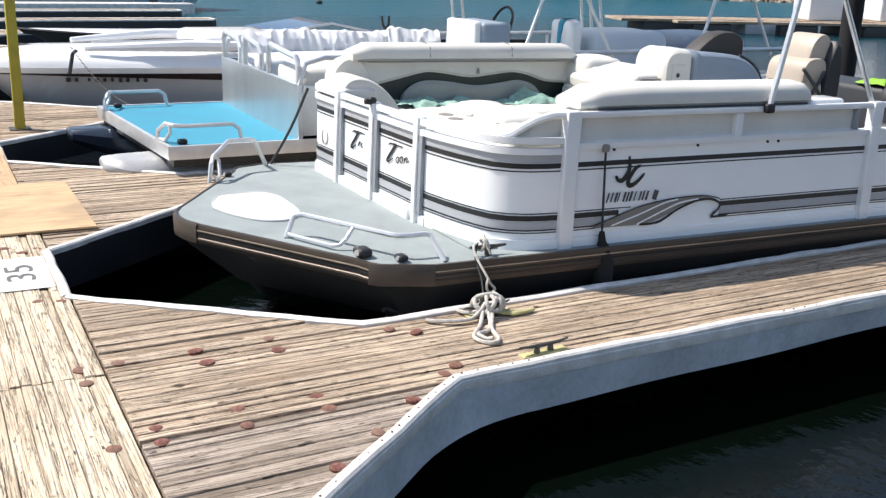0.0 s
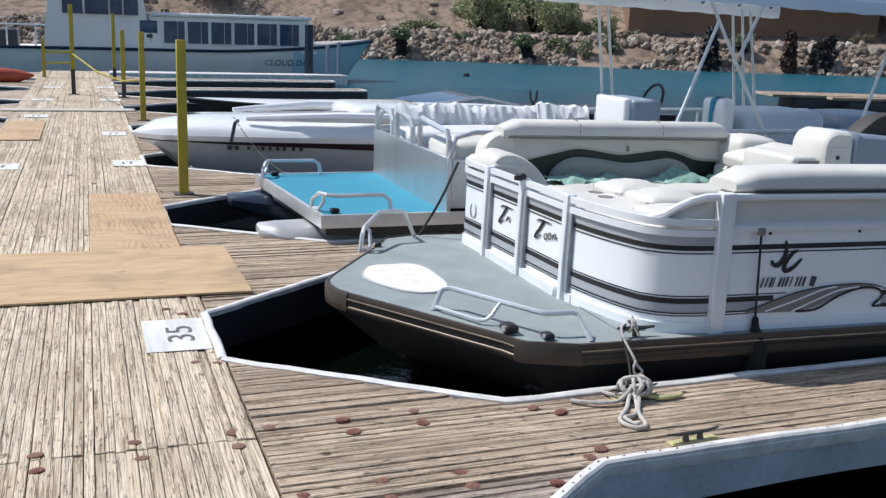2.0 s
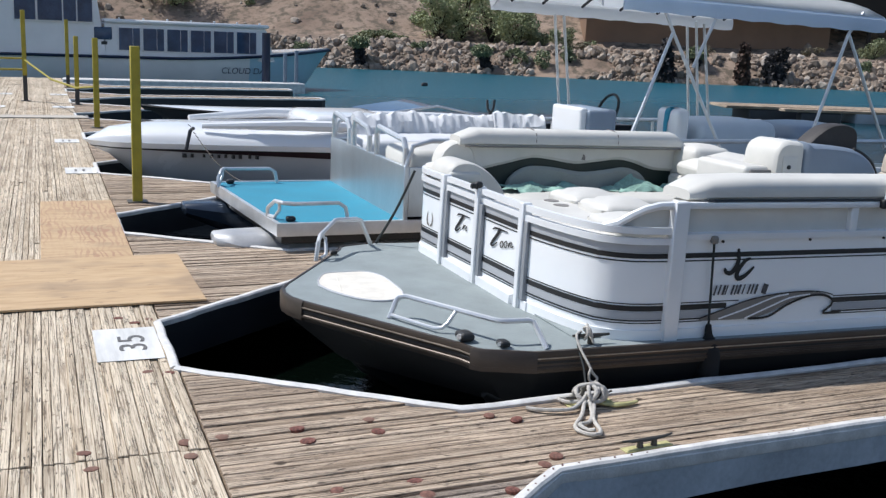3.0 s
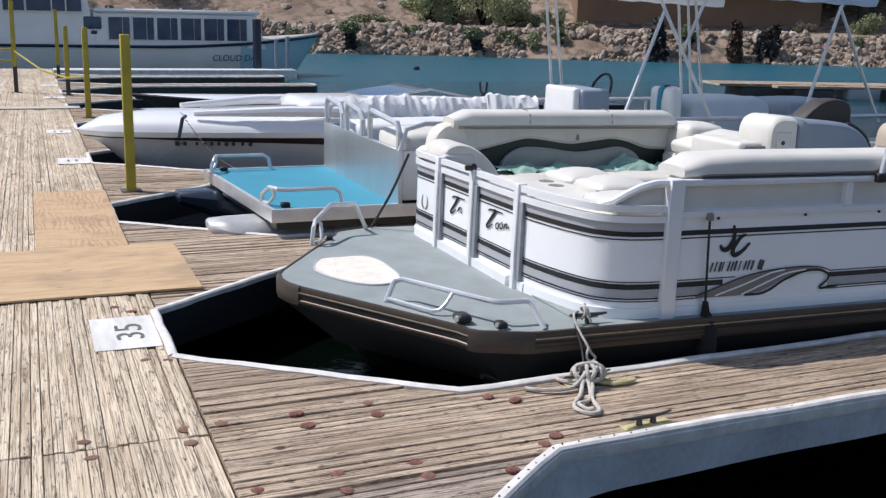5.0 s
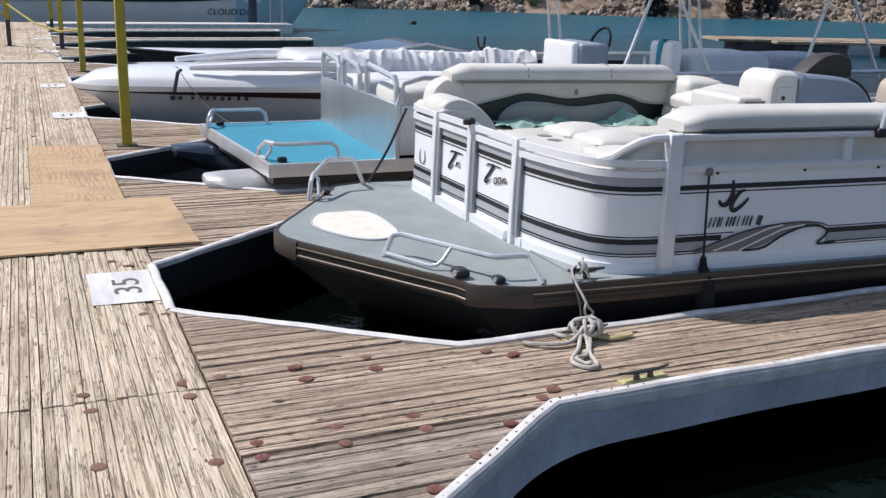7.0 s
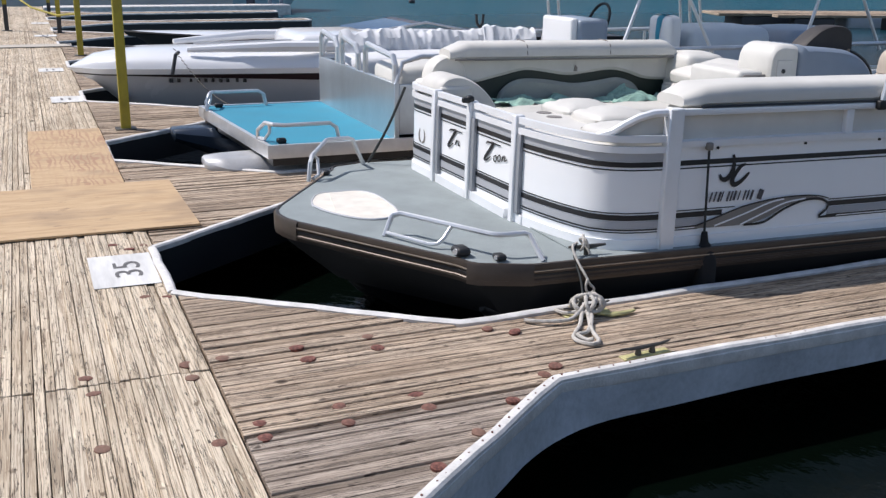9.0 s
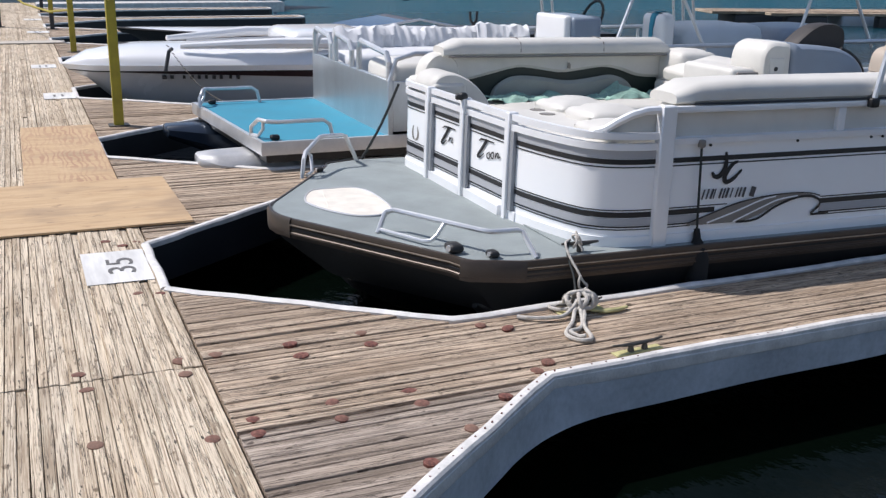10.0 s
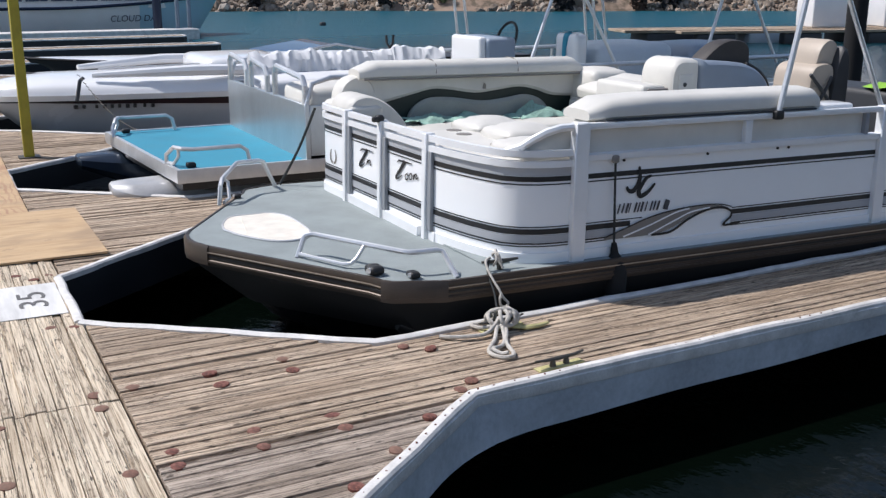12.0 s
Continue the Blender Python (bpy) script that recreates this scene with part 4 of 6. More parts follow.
part("seat_base", Shape().box(0.62, -1.1, 0.01, 2.1, -0.6, 0.3, 0.01), VINYL, boat)
cushion("seat_backrest", (0.62, -1.12, 0.43, 2.1, -0.98, 0.69), 0.04)
# near bow corner lounge
INNER = [(0.1, 0.06), (0.11, -0.62), (0.17, -0.83), (0.22, -0.95), (0.29, -1.05), (0.4, -1.1), (0.78, -1.1), (0.78, 0.06)]
part("lounge_cushion", Shape().prism(INNER, 0.36, 0.5, 0.03), VINYL, boat)
cushion("lounge_pad", (0.54, -0.52, 0.44, 0.92, -0.17, 0.55), 0.05, 0.03)
cushion("lounge_pad", (0.55, -0.15, 0.44, 0.92, 0.22, 0.54), 0.05, 0.03)
cushion("armrest", (0.3, -1.06, 0.46, 0.62, -0.7, 0.56), 0.05, 0.02)
for u, v in ((0.47, -0.01), (0.45, -0.17)):
    part("cup_holder", Shape().tube([(u, v, 0.49), (u, v, 0.503)], 0.045, 20), TAUPE, boat)
part("seat_base", Shape().prism(INNER, 0.01, 0.36), VINYL, boat)
# far bow corner bolsters


def arched_pad(profile, v0, v1):
    """A padded block with an arched outline (u, w), its two faces rounded off."""
    line = curve2(profile, 4)
    cu, cw = sum(p[0] for p in line) / len(line), sum(p[1] for p in line) / len(line)
    return Shape().loft([[(cu + (u - cu) * k, v, cw + (w - cw) * k) for u, w in line] for v, k in ((v0, 0.9), (v0 + 0.012, 0.96), (v0 + 0.035, 1.0), (v1 - 0.035, 1.0), (v1 - 0.012, 0.96), (v1, 0.9))])


part("corner_bolster", arched_pad([(0.08, 0.3), (0.07, 0.45), (0.07, 0.57), (0.12, 0.63), (0.22, 0.64), (0.33, 0.595), (0.42, 0.52), (0.48, 0.43), (0.49, 0.3)], 0.64, 0.97), VINYL, boat, "arched cream corner bolster")
part("corner_bolster", arched_pad([(0.14, 0.4), (0.135, 0.58), (0.17, 0.68), (0.25, 0.73), (0.34, 0.715), (0.4, 0.63), (0.42, 0.4)], 0.98, 1.14), VINYL, boat)
cushion("bow_top_pad", (0.07, 0.62, 0.5, 0.3, 1.1, 0.585), 0.035)
# far couch
back = Shape()
rings = []
for u, wave in curve2([(0.36, 0.53), (0.519, 0.564), (0.672, 0.599), (0.826, 0.631), (0.956, 0.622), (1.163, 0.593), (1.327, 0.607), (1.507, 0.625), (1.648, 0.602), (1.793, 0.557), (1.98, 0.545)], 4):
    rings.append([(u, 1.0, wave), (u, 0.985, wave + 0.02), (u, 1.0, 0.72), (u, 1.08, 0.72), (u, 1.08, wave)])
part("couch_back", back.loft(rings), VINYL, boat, "cream couch back with a wavy lower edge")
TOPP = pad_profile(-0.12, 0.12, 0.71, 0.82, 0.055)
top = Shape().sweep([(2.02, 1.05), (1.94, 1.05), (0.4, 1.05), (0.27, 1.05)], TOPP)
for i in (0, 3):
    for j in range(len(TOPP)):
        x, y, z = top.v[i * len(TOPP) + j]
        top.v[i * len(TOPP) + j] = (x, 1.05 + (y - 1.05) * 0.8, 0.71 + (z - 0.71) * 0.55)
part("backrest_pad", top, VINYL, boat, "long cream padded backrest top")
part("piping", Shape().tube([(0.3, 0.94, 0.712), (0.42, 0.926, 0.711), (1.92, 0.926, 0.711), (2.0, 0.94, 0.712)], 0.007, 6), TAUPE, boat, "dark piping under the backrest pad")
for u in (0.82, 1.46):
    part("seam", Shape().tube([(u, 0.928, 0.74), (u, 0.94, 0.8), (u, 1.0, 0.826), (u, 1.1, 0.826)], 0.004, 6), TAUPE, boat)
decal("couch_emblem", stroke([(0.0, 0.62), (0.004, 0.645), (0.0, 0.66)], [0.014, 0.01, 0.003]), lambda a, b, k: (1.22 + a, 0.986 - k * 3, b), TAUPE, boat)
part("couch_insert", Shape().box(0.4, 1.02, 0.3, 2.1, 1.05, 0.66), GREEN_DARK, boat, "dark green wavy insert")
rings = []
for u, h in curve2([(0.64, 0.4), (0.655, 0.48), (0.717, 0.541), (0.815, 0.575), (0.988, 0.568), (1.212, 0.538), (1.406, 0.553), (1.558, 0.571), (1.686, 0.535), (1.755, 0.467), (1.77, 0.4)], 4):
    rings.append([(u, 0.985, 0.3), (u, 0.975, h - 0.025), (u, 0.995, h), (u, 1.03, h - 0.01), (u, 1.03, 0.3)])
part("couch_back_lower", Shape().loft(rings), mat("grey_vinyl", (0.36, 0.38, 0.35), 0.5), boat)
cushion("seat_cushion", (0.5, 0.5, 0.3, 1.15, 0.98, 0.42))
cushion("seat_cushion", (1.16, 0.5, 0.3, 2.05, 0.98, 0.42))
part("seat_base", Shape().box(0.5, 0.52, 0.01, 2.05, 1.0, 0.3, 0.01), VINYL, boat)
# stern end of the far couch, chaise and helm
cushion("couch_end", (1.98, 0.75, 0.42, 2.3, 1.1, 0.74), 0.05, 0.02)
ch = soft_box(0, 0, 0, 0.44, 0.46, 0.1, 0.04, 0.015)
c1 = part("chaise_back", ch, VINYL, boat)
c1.matrix_basis = pose(1.88, 0.36, 0.54, 0, -12, 0)
part("seam", Shape().tube([(0.2, 0.01, 0.098), (0.2, 0.23, 0.116), (0.2, 0.45, 0.098)], 0.006, 6), TAUPE, c1)
part("chaise_side", soft_box(1.7, -0.17, 0.2, 1.89, 0.34, 0.735, 0.03), VINYL, boat, "cream chaise end")
part("chaise_gusset", soft_box(1.73, -0.185, 0.45, 1.89, -0.165, 0.715, 0.008), TAUPE, boat, "grey chaise end")
part("chaise_base", Shape().box(1.9, 0.38, 0.01, 2.31, 0.95, 0.54, 0.02), VINYL, boat)
helm = part("helm_console", arched_pad([(1.94, 0.01), (1.91, 0.4), (1.9, 0.74), (1.915, 0.85), (1.97, 0.893), (2.05, 0.893), (2.095, 0.886), (2.11, 0.84), (2.112, 0.5), (2.112, 0.01)], -0.2, 0.12), VINYL, boat, "rounded cream helm console")
part("side_panel", arched_pad([(2.12, 0.01), (2.118, 0.5), (2.125, 0.86), (2.16, 0.876), (2.32, 0.872), (2.52, 0.848), (2.66, 0.775), (2.74, 0.65), (2.77, 0.4), (2.77, 0.01)], -0.205, 0.12), GREYBLUE, helm, "blue-grey console side")
part("edge_trim", Shape().tube([(u, -0.17, w) for u, w in curve2([(2.52, 0.85), (2.6, 0.82), (2.68, 0.765), (2.73, 0.69), (2.755, 0.62)])], 0.014, 8), RUBBER, helm)
part("front_panel", soft_box(1.95, -0.208, 0.3, 2.06, -0.195, 0.8, 0.006), VINYL, helm)
part("speaker", Shape().tube([(1.996, -0.2, 0.735), (1.996, -0.212, 0.735)], 0.014, 14), CHARCOAL, helm)
part("seam", Shape().tube([(2.08, -0.195, 0.1), (2.08, -0.195, 0.84)], 0.005, 6), CHARCOAL, helm)
part("wheel", Shape().tube([(2.72 + 0.04 * math.cos(t), -0.02 + 0.13 * math.sin(t), 0.64 + 0.13 * math.cos(t)) for t in (i * math.pi / 10 for i in range(20))], 0.014, 6, True), RUBBER, helm, "black steering wheel")
part("windscreen", arched_pad([(2.2, 0.84), (2.25, 0.9), (2.36, 0.975), (2.46, 1.0), (2.56, 0.99), (2.62, 0.94), (2.63, 0.8)], -0.1, 0.04), mat("smoked_plastic", (0.05, 0.043, 0.04), 0.6, dirt=0.5, big=9), helm, "smoked brown windscreen")
# captain chairs
for u, v, m1 in ((3.06, -0.2, TAN), (3.5, -0.85, CHARCOAL)):
    ch = part("captain_chair", soft_box(u - 0.06, v, 0.3, u + 0.3, v + 0.36, 0.45, 0.05, 0.02), m1, boat, "padded captain chair")
    part("backrest", arched_pad([(u - 0.02, 0.43), (u - 0.01, 0.6), (u + 0.05, 0.68), (u + 0.2, 0.68), (u + 0.22, 0.55), (u + 0.2, 0.43)], v, v + 0.36), m1, ch)
    part("upper_back", arched_pad([(u + 0.02, 0.67), (u + 0.04, 0.78), (u + 0.1, 0.83), (u + 0.22, 0.83), (u + 0.25, 0.75), (u + 0.22, 0.67)], v + 0.01, v + 0.35), m1, ch)
    part("headrest", arched_pad([(u + 0.1, 0.82), (u + 0.13, 0.92), (u + 0.19, 0.985), (u + 0.26, 0.99), (u + 0.3, 0.94), (u + 0.28, 0.82)], v + 0.05, v + 0.31), m1, ch)
    part("back_shell", arched_pad([(u + 0.19, 0.34), (u + 0.22, 0.6), (u + 0.26, 0.84), (u + 0.31, 0.95), (u + 0.36, 0.88), (u + 0.37, 0.6), (u + 0.34, 0.34)], v - 0.01, v + 0.37), CHARCOAL, ch, "dark chair back")
    part("pedestal", Shape().tube([(u + 0.2, v + 0.23, 0.01), (u + 0.2, v + 0.23, 0.3)], 0.05, 10), ALU, ch)
    for a, b in (((u, 0.77), (u + 0.2, 0.58)), ((u + 0.2, 0.75), (u + 0.1, 0.58))):
        part("strap", Shape().tube([(a[0], v - 0.016, a[1]), ((a[0] + b[0]) / 2, v - 0.022, (a[1] + b[1]) / 2), (b[0], v - 0.016, b[1])], 0.012, 6), CHARCOAL, ch)
part("stern_box", soft_box(4.1, -0.6, 0.01, 4.6, 0.9, 0.6, 0.05), CHARCOAL, boat, "dark covered stern box")
# folded sunshade frame
part("sunshade_arm", Shape().tube([(1.8, -1.212, 0.67), (1.99, -1.19, 1.5), (2.1, -1.18, 2.0)], 0.016, 8), ALU, boat, "bare aluminium sunshade frame")
part("sunshade_arm", Shape().tube([(2.66, -1.15, 0.68), (2.2, -1.13, 1.5), (1.95, -1.12, 2.0)], 0.014, 8), ALU, boat)
part("sunshade_foot", soft_box(1.77, -1.235, 0.65, 1.83, -1.195, 0.7, 0.012), RUBBER, boat)

# loose things aboard
def crumple(w, d, h, n, seed, fine=3.2):
    """A cloth thrown down: sharp ridges, sagging between, with a ragged edge."""
    s, vs = Shape(), []
    for i in range(n + 1):
        for j in range(n + 1):
            x, y = i / n - 0.5, j / n - 0.5
            e = max(0.0, 1 - (2 * max(abs(x), abs(y))) ** 6)
            ridge = (1 - abs(noise.noise(Vector((x * fine, y * 1.2 + x, seed))))) ** 4
            fold = (1 - abs(noise.noise(Vector((x * fine * 2.2, y * 2 - x * 2, seed + 9))))) ** 4
            big = max(0.22, 0.6 + 0.9 * noise.noise(Vector((x * 2.6, 0.3, seed + 5))))
            out = 1 + 0.22 * noise.noise(Vector((x * 6, y * 6, seed + 3)))
            vs.append((x * w * out, y * d * (1 + 0.4 * noise.noise(Vector((x * 7, y * 3, seed + 2)))), 0.005 + h * (0.35 + 0.65 * e) * (0.75 * ridge * big + 0.25 * fold * big)))
    return s.add(vs, [(i * (n + 1) + j, (i + 1) * (n + 1) + j, (i + 1) * (n + 1) + j + 1, i * (n + 1) + j + 1) for i in range(n) for j in range(n)])


for u, v, w, d, h, k in ((0.86, 0.84, 0.62, 0.24, 0.17, 1.3), (1.66, 0.84, 0.66, 0.22, 0.13, 4.4)):
    s = crumple(w, d, h, 40, k)
    whole("green_tarp", s, TARP, "crumpled green tarp lying on the cream couch", "tarp", "tarps", m=pose(2.3, 5.28, 0.19, 0, 0.9, 0) @ pose(u, v, 0.425, 0, 0, 3))
whole("lime_towel", crumple(0.4, 0.3, 0.06, 14, 7.7), LIME, "bright lime towel lying on the stern box", "towel", m=pose(2.3, 5.28, 0.19, 0, 0.9, 0) @ pose(4.3, 0.1, 0.6))

# fender on its line
fend = thing("fender", "black rubber boat fender hanging on a thin line from the rail", "fender", pose(3.06, 4.075, 0.0))
part("line", Shape().tube([(0.0, 0.0, 0.685), (0.004, -0.004, 0.45), (0.01, -0.006, 0.22)], 0.006, 6), DARKROPE, fend)
part("knot", soft_box(-0.018, -0.016, 0.66, 0.018, 0.016, 0.7, 0.01), TAUPE, fend)
part("body", Shape().tube([(0.01, -0.006, 0.25), (0.01, -0.007, 0.225), (0.011, -0.01, 0.2), (0.012, -0.014, 0.175), (0.012, -0.02, 0.15), (0.012, -0.03, 0.1), (0.012, -0.03, -0.14), (0.012, -0.03, -0.19), (0.012, -0.03, -0.21)], [0.014, 0.018, 0.02, 0.034, 0.048, 0.055, 0.055, 0.04, 0.02], 16), FENDER, fend)

# mooring ropes
r = random.Random(3)
def smooth_path(pts, n=6):
    out = []
    for i in range(len(pts) - 1):
        p0, p1, p2, p3 = (Vector(pts[max(0, min(len(pts) - 1, i + k))]) for k in (-1, 0, 1, 2))
        for j in range(n):
            t = j / n
            out.append(0.5 * ((2 * p1) + (p2 - p0) * t + (2 * p0 - 5 * p1 + 4 * p2 - p3) * t * t + (3 * p1 - p0 - 3 * p2 + p3) * t ** 3))
    return out + [Vector(pts[-1])]


moor = thing("mooring_rope", "white braided mooring rope knotted round the dock cleat", "rope", pose(2.27, 3.82, 0))
part("standing_line", Shape().tube(smooth_path([(0.1, 0.29, 0.25), (0.055, 0.25, 0.245), (0.05, 0.2, 0.2), (0.065, 0.14, 0.14), (0.08, 0.12, 0.1), (0.1, 0.11, 0.075), (0.085, 0.11, 0.058), (0.06, 0.11, 0.07), (0.055, 0.11, 0.1), (0.07, 0.12, 0.125)]), 0.0062, 8), ROPE, moor)
part("hitch_line", Shape().tube(smooth_path([(0.09, 0.28, 0.25), (0.05, 0.22, 0.2), (0.04, 0.14, 0.13), (0.02, 0.08, 0.08), (0.0, 0.03, 0.07)]), 0.005, 6), DARKROPE, moor)
part("boat_hitch", Shape().tube(smooth_path([(0.11, 0.27, 0.215), (0.115, 0.25, 0.25), (0.13, 0.29, 0.285), (0.15, 0.3, 0.25), (0.14, 0.25, 0.235), (0.125, 0.26, 0.275), (0.12, 0.3, 0.26), (0.145, 0.26, 0.22), (0.15, 0.25, 0.2)]), 0.0065, 8), ROPE, moor)
turns = []
for i in range(150):
    a = i / 150 * 2 * math.pi * 9
    b = i / 150 * 2 * math.pi * 1.7
    p = Vector((0.03 * math.sin(b * 2.3), 0.05 * math.cos(a), 0.046 * math.sin(a)))
    p = Matrix.Rotation(b, 3, 'Z') @ Matrix.Rotation(0.5 * math.sin(b), 3, 'Y') @ p
    turns.append((p.x * 1.45, p.y * 1.05, 0.05 + p.z * 0.85))
part("cleat_wrap", Shape().tube(turns, 0.0095, 8), ROPE, moor)
part("tail", Shape().tube(smooth_path([(-0.03, -0.03, 0.06), (-0.065, -0.04, 0.03), (-0.12, -0.065, 0.0125), (-0.2, -0.06, 0.0125), (-0.28, -0.03, 0.0125), (-0.315, 0.0, 0.0125)]), 0.0095, 8), ROPE, moor)
part("tail", Shape().tube(smooth_path([(-0.03, 0.03, 0.06), (-0.08, 0.045, 0.025), (-0.13, 0.05, 0.02), (-0.11, 0.0, 0.02), (-0.07, -0.03, 0.03)]), 0.009, 8), ROPE, moor)
part("tail", Shape().tube(smooth_path([(-0.03, -0.02, 0.05), (-0.06, -0.06, 0.02), (-0.12, -0.15, 0.0125), (-0.205, -0.25, 0.0125), (-0.215, -0.31, 0.0125), (-0.19, -0.35, 0.0125), (-0.15, -0.355, 0.0125), (-0.125, -0.32, 0.0125), (-0.09, -0.2, 0.0125), (-0.02, -0.08, 0.02), (-0.005, -0.02, 0.05)]), 0.0095, 8), ROPE, moor)
part("tail", Shape().tube(smooth_path([(-0.02, -0.03, 0.05), (-0.035, -0.08, 0.018), (-0.08, -0.17, 0.013), (-0.13, -0.23, 0.013), (-0.19, -0.26, 0.02), (-0.175, -0.31, 0.013), (-0.155, -0.33, 0.022)]), 0.0095, 8), ROPE, moor)
whole("bow_line", Shape().tube(smooth_path([(2.1, 6.5, 0.2), (2.22, 6.44, 0.44), (2.33, 6.4, 0.71)], 4), 0.009, 8), DARKROPE, "dark taut line from the bow rail up to the fence", "rope")

# ---- aluminium pontoon boat with a turquoise deck ----
work = thing("deck_boat", "aluminium pontoon boat with a turquoise front deck and low metal wall", "boat", pose(1.47, 8.3, 0.255))
HW = 1.06
LOW = -0.05
GREYPONT = mat("grey_pontoon", (0.55, 0.55, 0.55), 0.5, metal=0.4, dirt=0.3)
NAVYPONT = mat("navy_pontoon", (0.03, 0.045, 0.07), 0.25, metal=0.3, dirt=0.3)
part("deck", Shape().prism([(0.135, -HW + 0.02), (1.1, -HW + 0.02), (1.1, HW - 0.02), (-0.015, HW - 0.02)], LOW - 0.02, LOW), BLUE, work, "turquoise coated front deck")
part("deck_frame", Shape().sweep([(6.2, HW, LOW), (-0.03, HW, LOW), (0.12, -HW, LOW), (6.2, -HW, LOW)], [(-0.02, -0.09), (0.012, -0.09), (0.016, -0.05), (0.012, 0.008), (-0.02, 0.008)]), ALU, work)
part("underskin", Shape().prism([(0.15, -HW + 0.03), (6.2, -HW + 0.03), (6.2, HW - 0.03), (0.0, HW - 0.03)], -0.2, LOW - 0.021), TUBE, work)
part("rear_deck", Shape().box(1.1, -HW + 0.02, -0.02, 6.2, HW - 0.02, -0.002), CARPET, work)
for v in (-0.64, 0.76):
    rings = []
    for u, half, top, low in ((-0.24, 0.1, -0.14, -0.2), (-0.22, 0.14, -0.127, -0.24), (-0.05, 0.21, -0.122, -0.36), (0.2, 0.25, -0.12, -0.5), (0.5, 0.27, -0.12, -0.74), (6.0, 0.27, -0.12, -0.74)):
        mid = (top + low) / 2 + LOW
        rings.append([(u - (0.1 if v < 0 else 0), v + half * a, mid + (top - low) / 2 * b) for a, b in ((-1, -0.3), (-1, 0.45), (-0.72, 0.92), (-0.5, 1), (0.5, 1), (0.72, 0.92), (1, 0.45), (1, -0.3), (0.6, -0.9), (0, -1), (-0.6, -0.9))])
    rings[:2] = [[(u + (0.05 if v < 0 else -0.1), y, z) for u, y, z in ring] for ring in rings[:2]]
    part("pontoon", Shape().loft(rings), GREYPONT if v < 0 else NAVYPONT, work, "grey metal pontoon float" if v < 0 else "dark navy pontoon float")
wall = part("front_wall", Shape().box(1.08, -HW, LOW - 0.02, 1.12, HW, 0.37, 0.004), ALUWALL, work, "brushed metal front wall")
part("side_wall", Shape().box(1.12, -HW, -0.02, 6.2, -HW + 0.03, 0.36, 0.004), ALUWALL, work)
part("side_wall", Shape().box(1.12, HW - 0.03, -0.02, 6.2, HW, 0.36, 0.004), ALUWALL, work)
for v0, v1 in ((-1.02, -0.3), (-0.1, 0.36), (0.5, 1.02)):
    part("wall_rail", Shape().tube([(1.1, v0, 0.36), (1.1, v0, 0.5), (1.1, v0 + 0.05, 0.56), (1.1, v1 - 0.05, 0.6), (1.1, v1, 0.55), (1.1, v1, 0.36)], 0.024, 8), ALU, work)
for v in (-HW + 0.02, HW - 0.02):
    part("side_rail", Shape().tube([(1.1, v, 0.36), (1.15, v, 0.52), (1.3, v, 0.56), (6.0, v, 0.56)], 0.02, 8), ALU, work)
    for u in (2.2, 3.4, 4.6):
        part("rail_post", Shape().tube([(u, v, 0.36), (u, v, 0.56)], 0.015, 8), ALU, work)
for sg in (-1, 1):
    a, o = HW * sg, (0.1 if sg < 0 else -0.02)
    part("grab_rail", Shape().tube([(o, a * 0.72, LOW), (o, a * 0.74, 0.03), (o + 0.04, a * 0.8, 0.09), (o + 0.08, a * 0.9, 0.09), (o + 0.16, a * 0.92, 0.085), (o + 0.5, a * 0.92, 0.085), (o + 0.55, a * 0.92, 0.05), (o + 0.57, a * 0.92, LOW)], 0.016, 8), ALU, work)
    part("grab_rail_brace", Shape().tube([(o, a * 0.72, LOW + 0.02), (o + 0.03, a * 0.83, LOW + 0.025), (o + 0.06, a * 0.86, 0.03), (o + 0.06, a * 0.86, 0.09)], 0.013, 8), ALU, work)
    part("bow_light", soft_box(o + 0.1, a * 0.9 - 0.03, LOW + 0.002, o + 0.17, a * 0.9 + 0.03, LOW + 0.04, 0.015), RUBBER, work)
# seats and console behind the wall
part("cream_seat", soft_box(1.14, -1.0, 0.0, 1.75, -0.35, 0.48, 0.07, 0.02), VINYL, work, "cream seat behind the wall")
part("bench", soft_box(1.2, 0.25, 0.0, 2.8, 1.0, 0.42, 0.06, 0.02), CANVAS, work)
part("console", soft_box(3.06, -0.3, 0.0, 3.36, 0.35, 0.76, 0.04), GREYBLUE, work, "blue-grey steering console")
part("console_face", soft_box(3.0, -0.26, 0.1, 3.08, 0.3, 0.77, 0.03), GEL, work)
part("wheel", Shape().tube([(3.42 + 0.06 * math.cos(t), 0.0 + 0.17 * math.sin(t), 0.72 + 0.16 * math.cos(t)) for t in (i * math.pi / 9 for i in range(18))], 0.013, 6, True), RUBBER, work, "black steering wheel")
st = part("folding_seat", soft_box(3.72, -0.7, 0.3, 3.86, -0.35, 0.8, 0.05, 0.01), GEL, work, "white seat with a turquoise stripe")
part("stripe", soft_box(3.71, -0.6, 0.31, 3.87, -0.48, 0.808, 0.05, 0.01), BLUE, st)
part("bench_seat", soft_box(3.95, -0.75, 0.1, 4.8, -0.1, 0.7, 0.1, 0.02), PALESEAT, work)
part("rear_seat", soft_box(5.0, -0.7, 0.1, 5.8, 0.1, 0.66, 0.1, 0.02), GREYBLUE, work)
# sunshade
can = Shape()
rings = []
NC = 24


def shade_edge(x):
    """Height of the sunshade's lower side edge along its length."""
    return 1.612 - 0.03 * (x - 2.9)


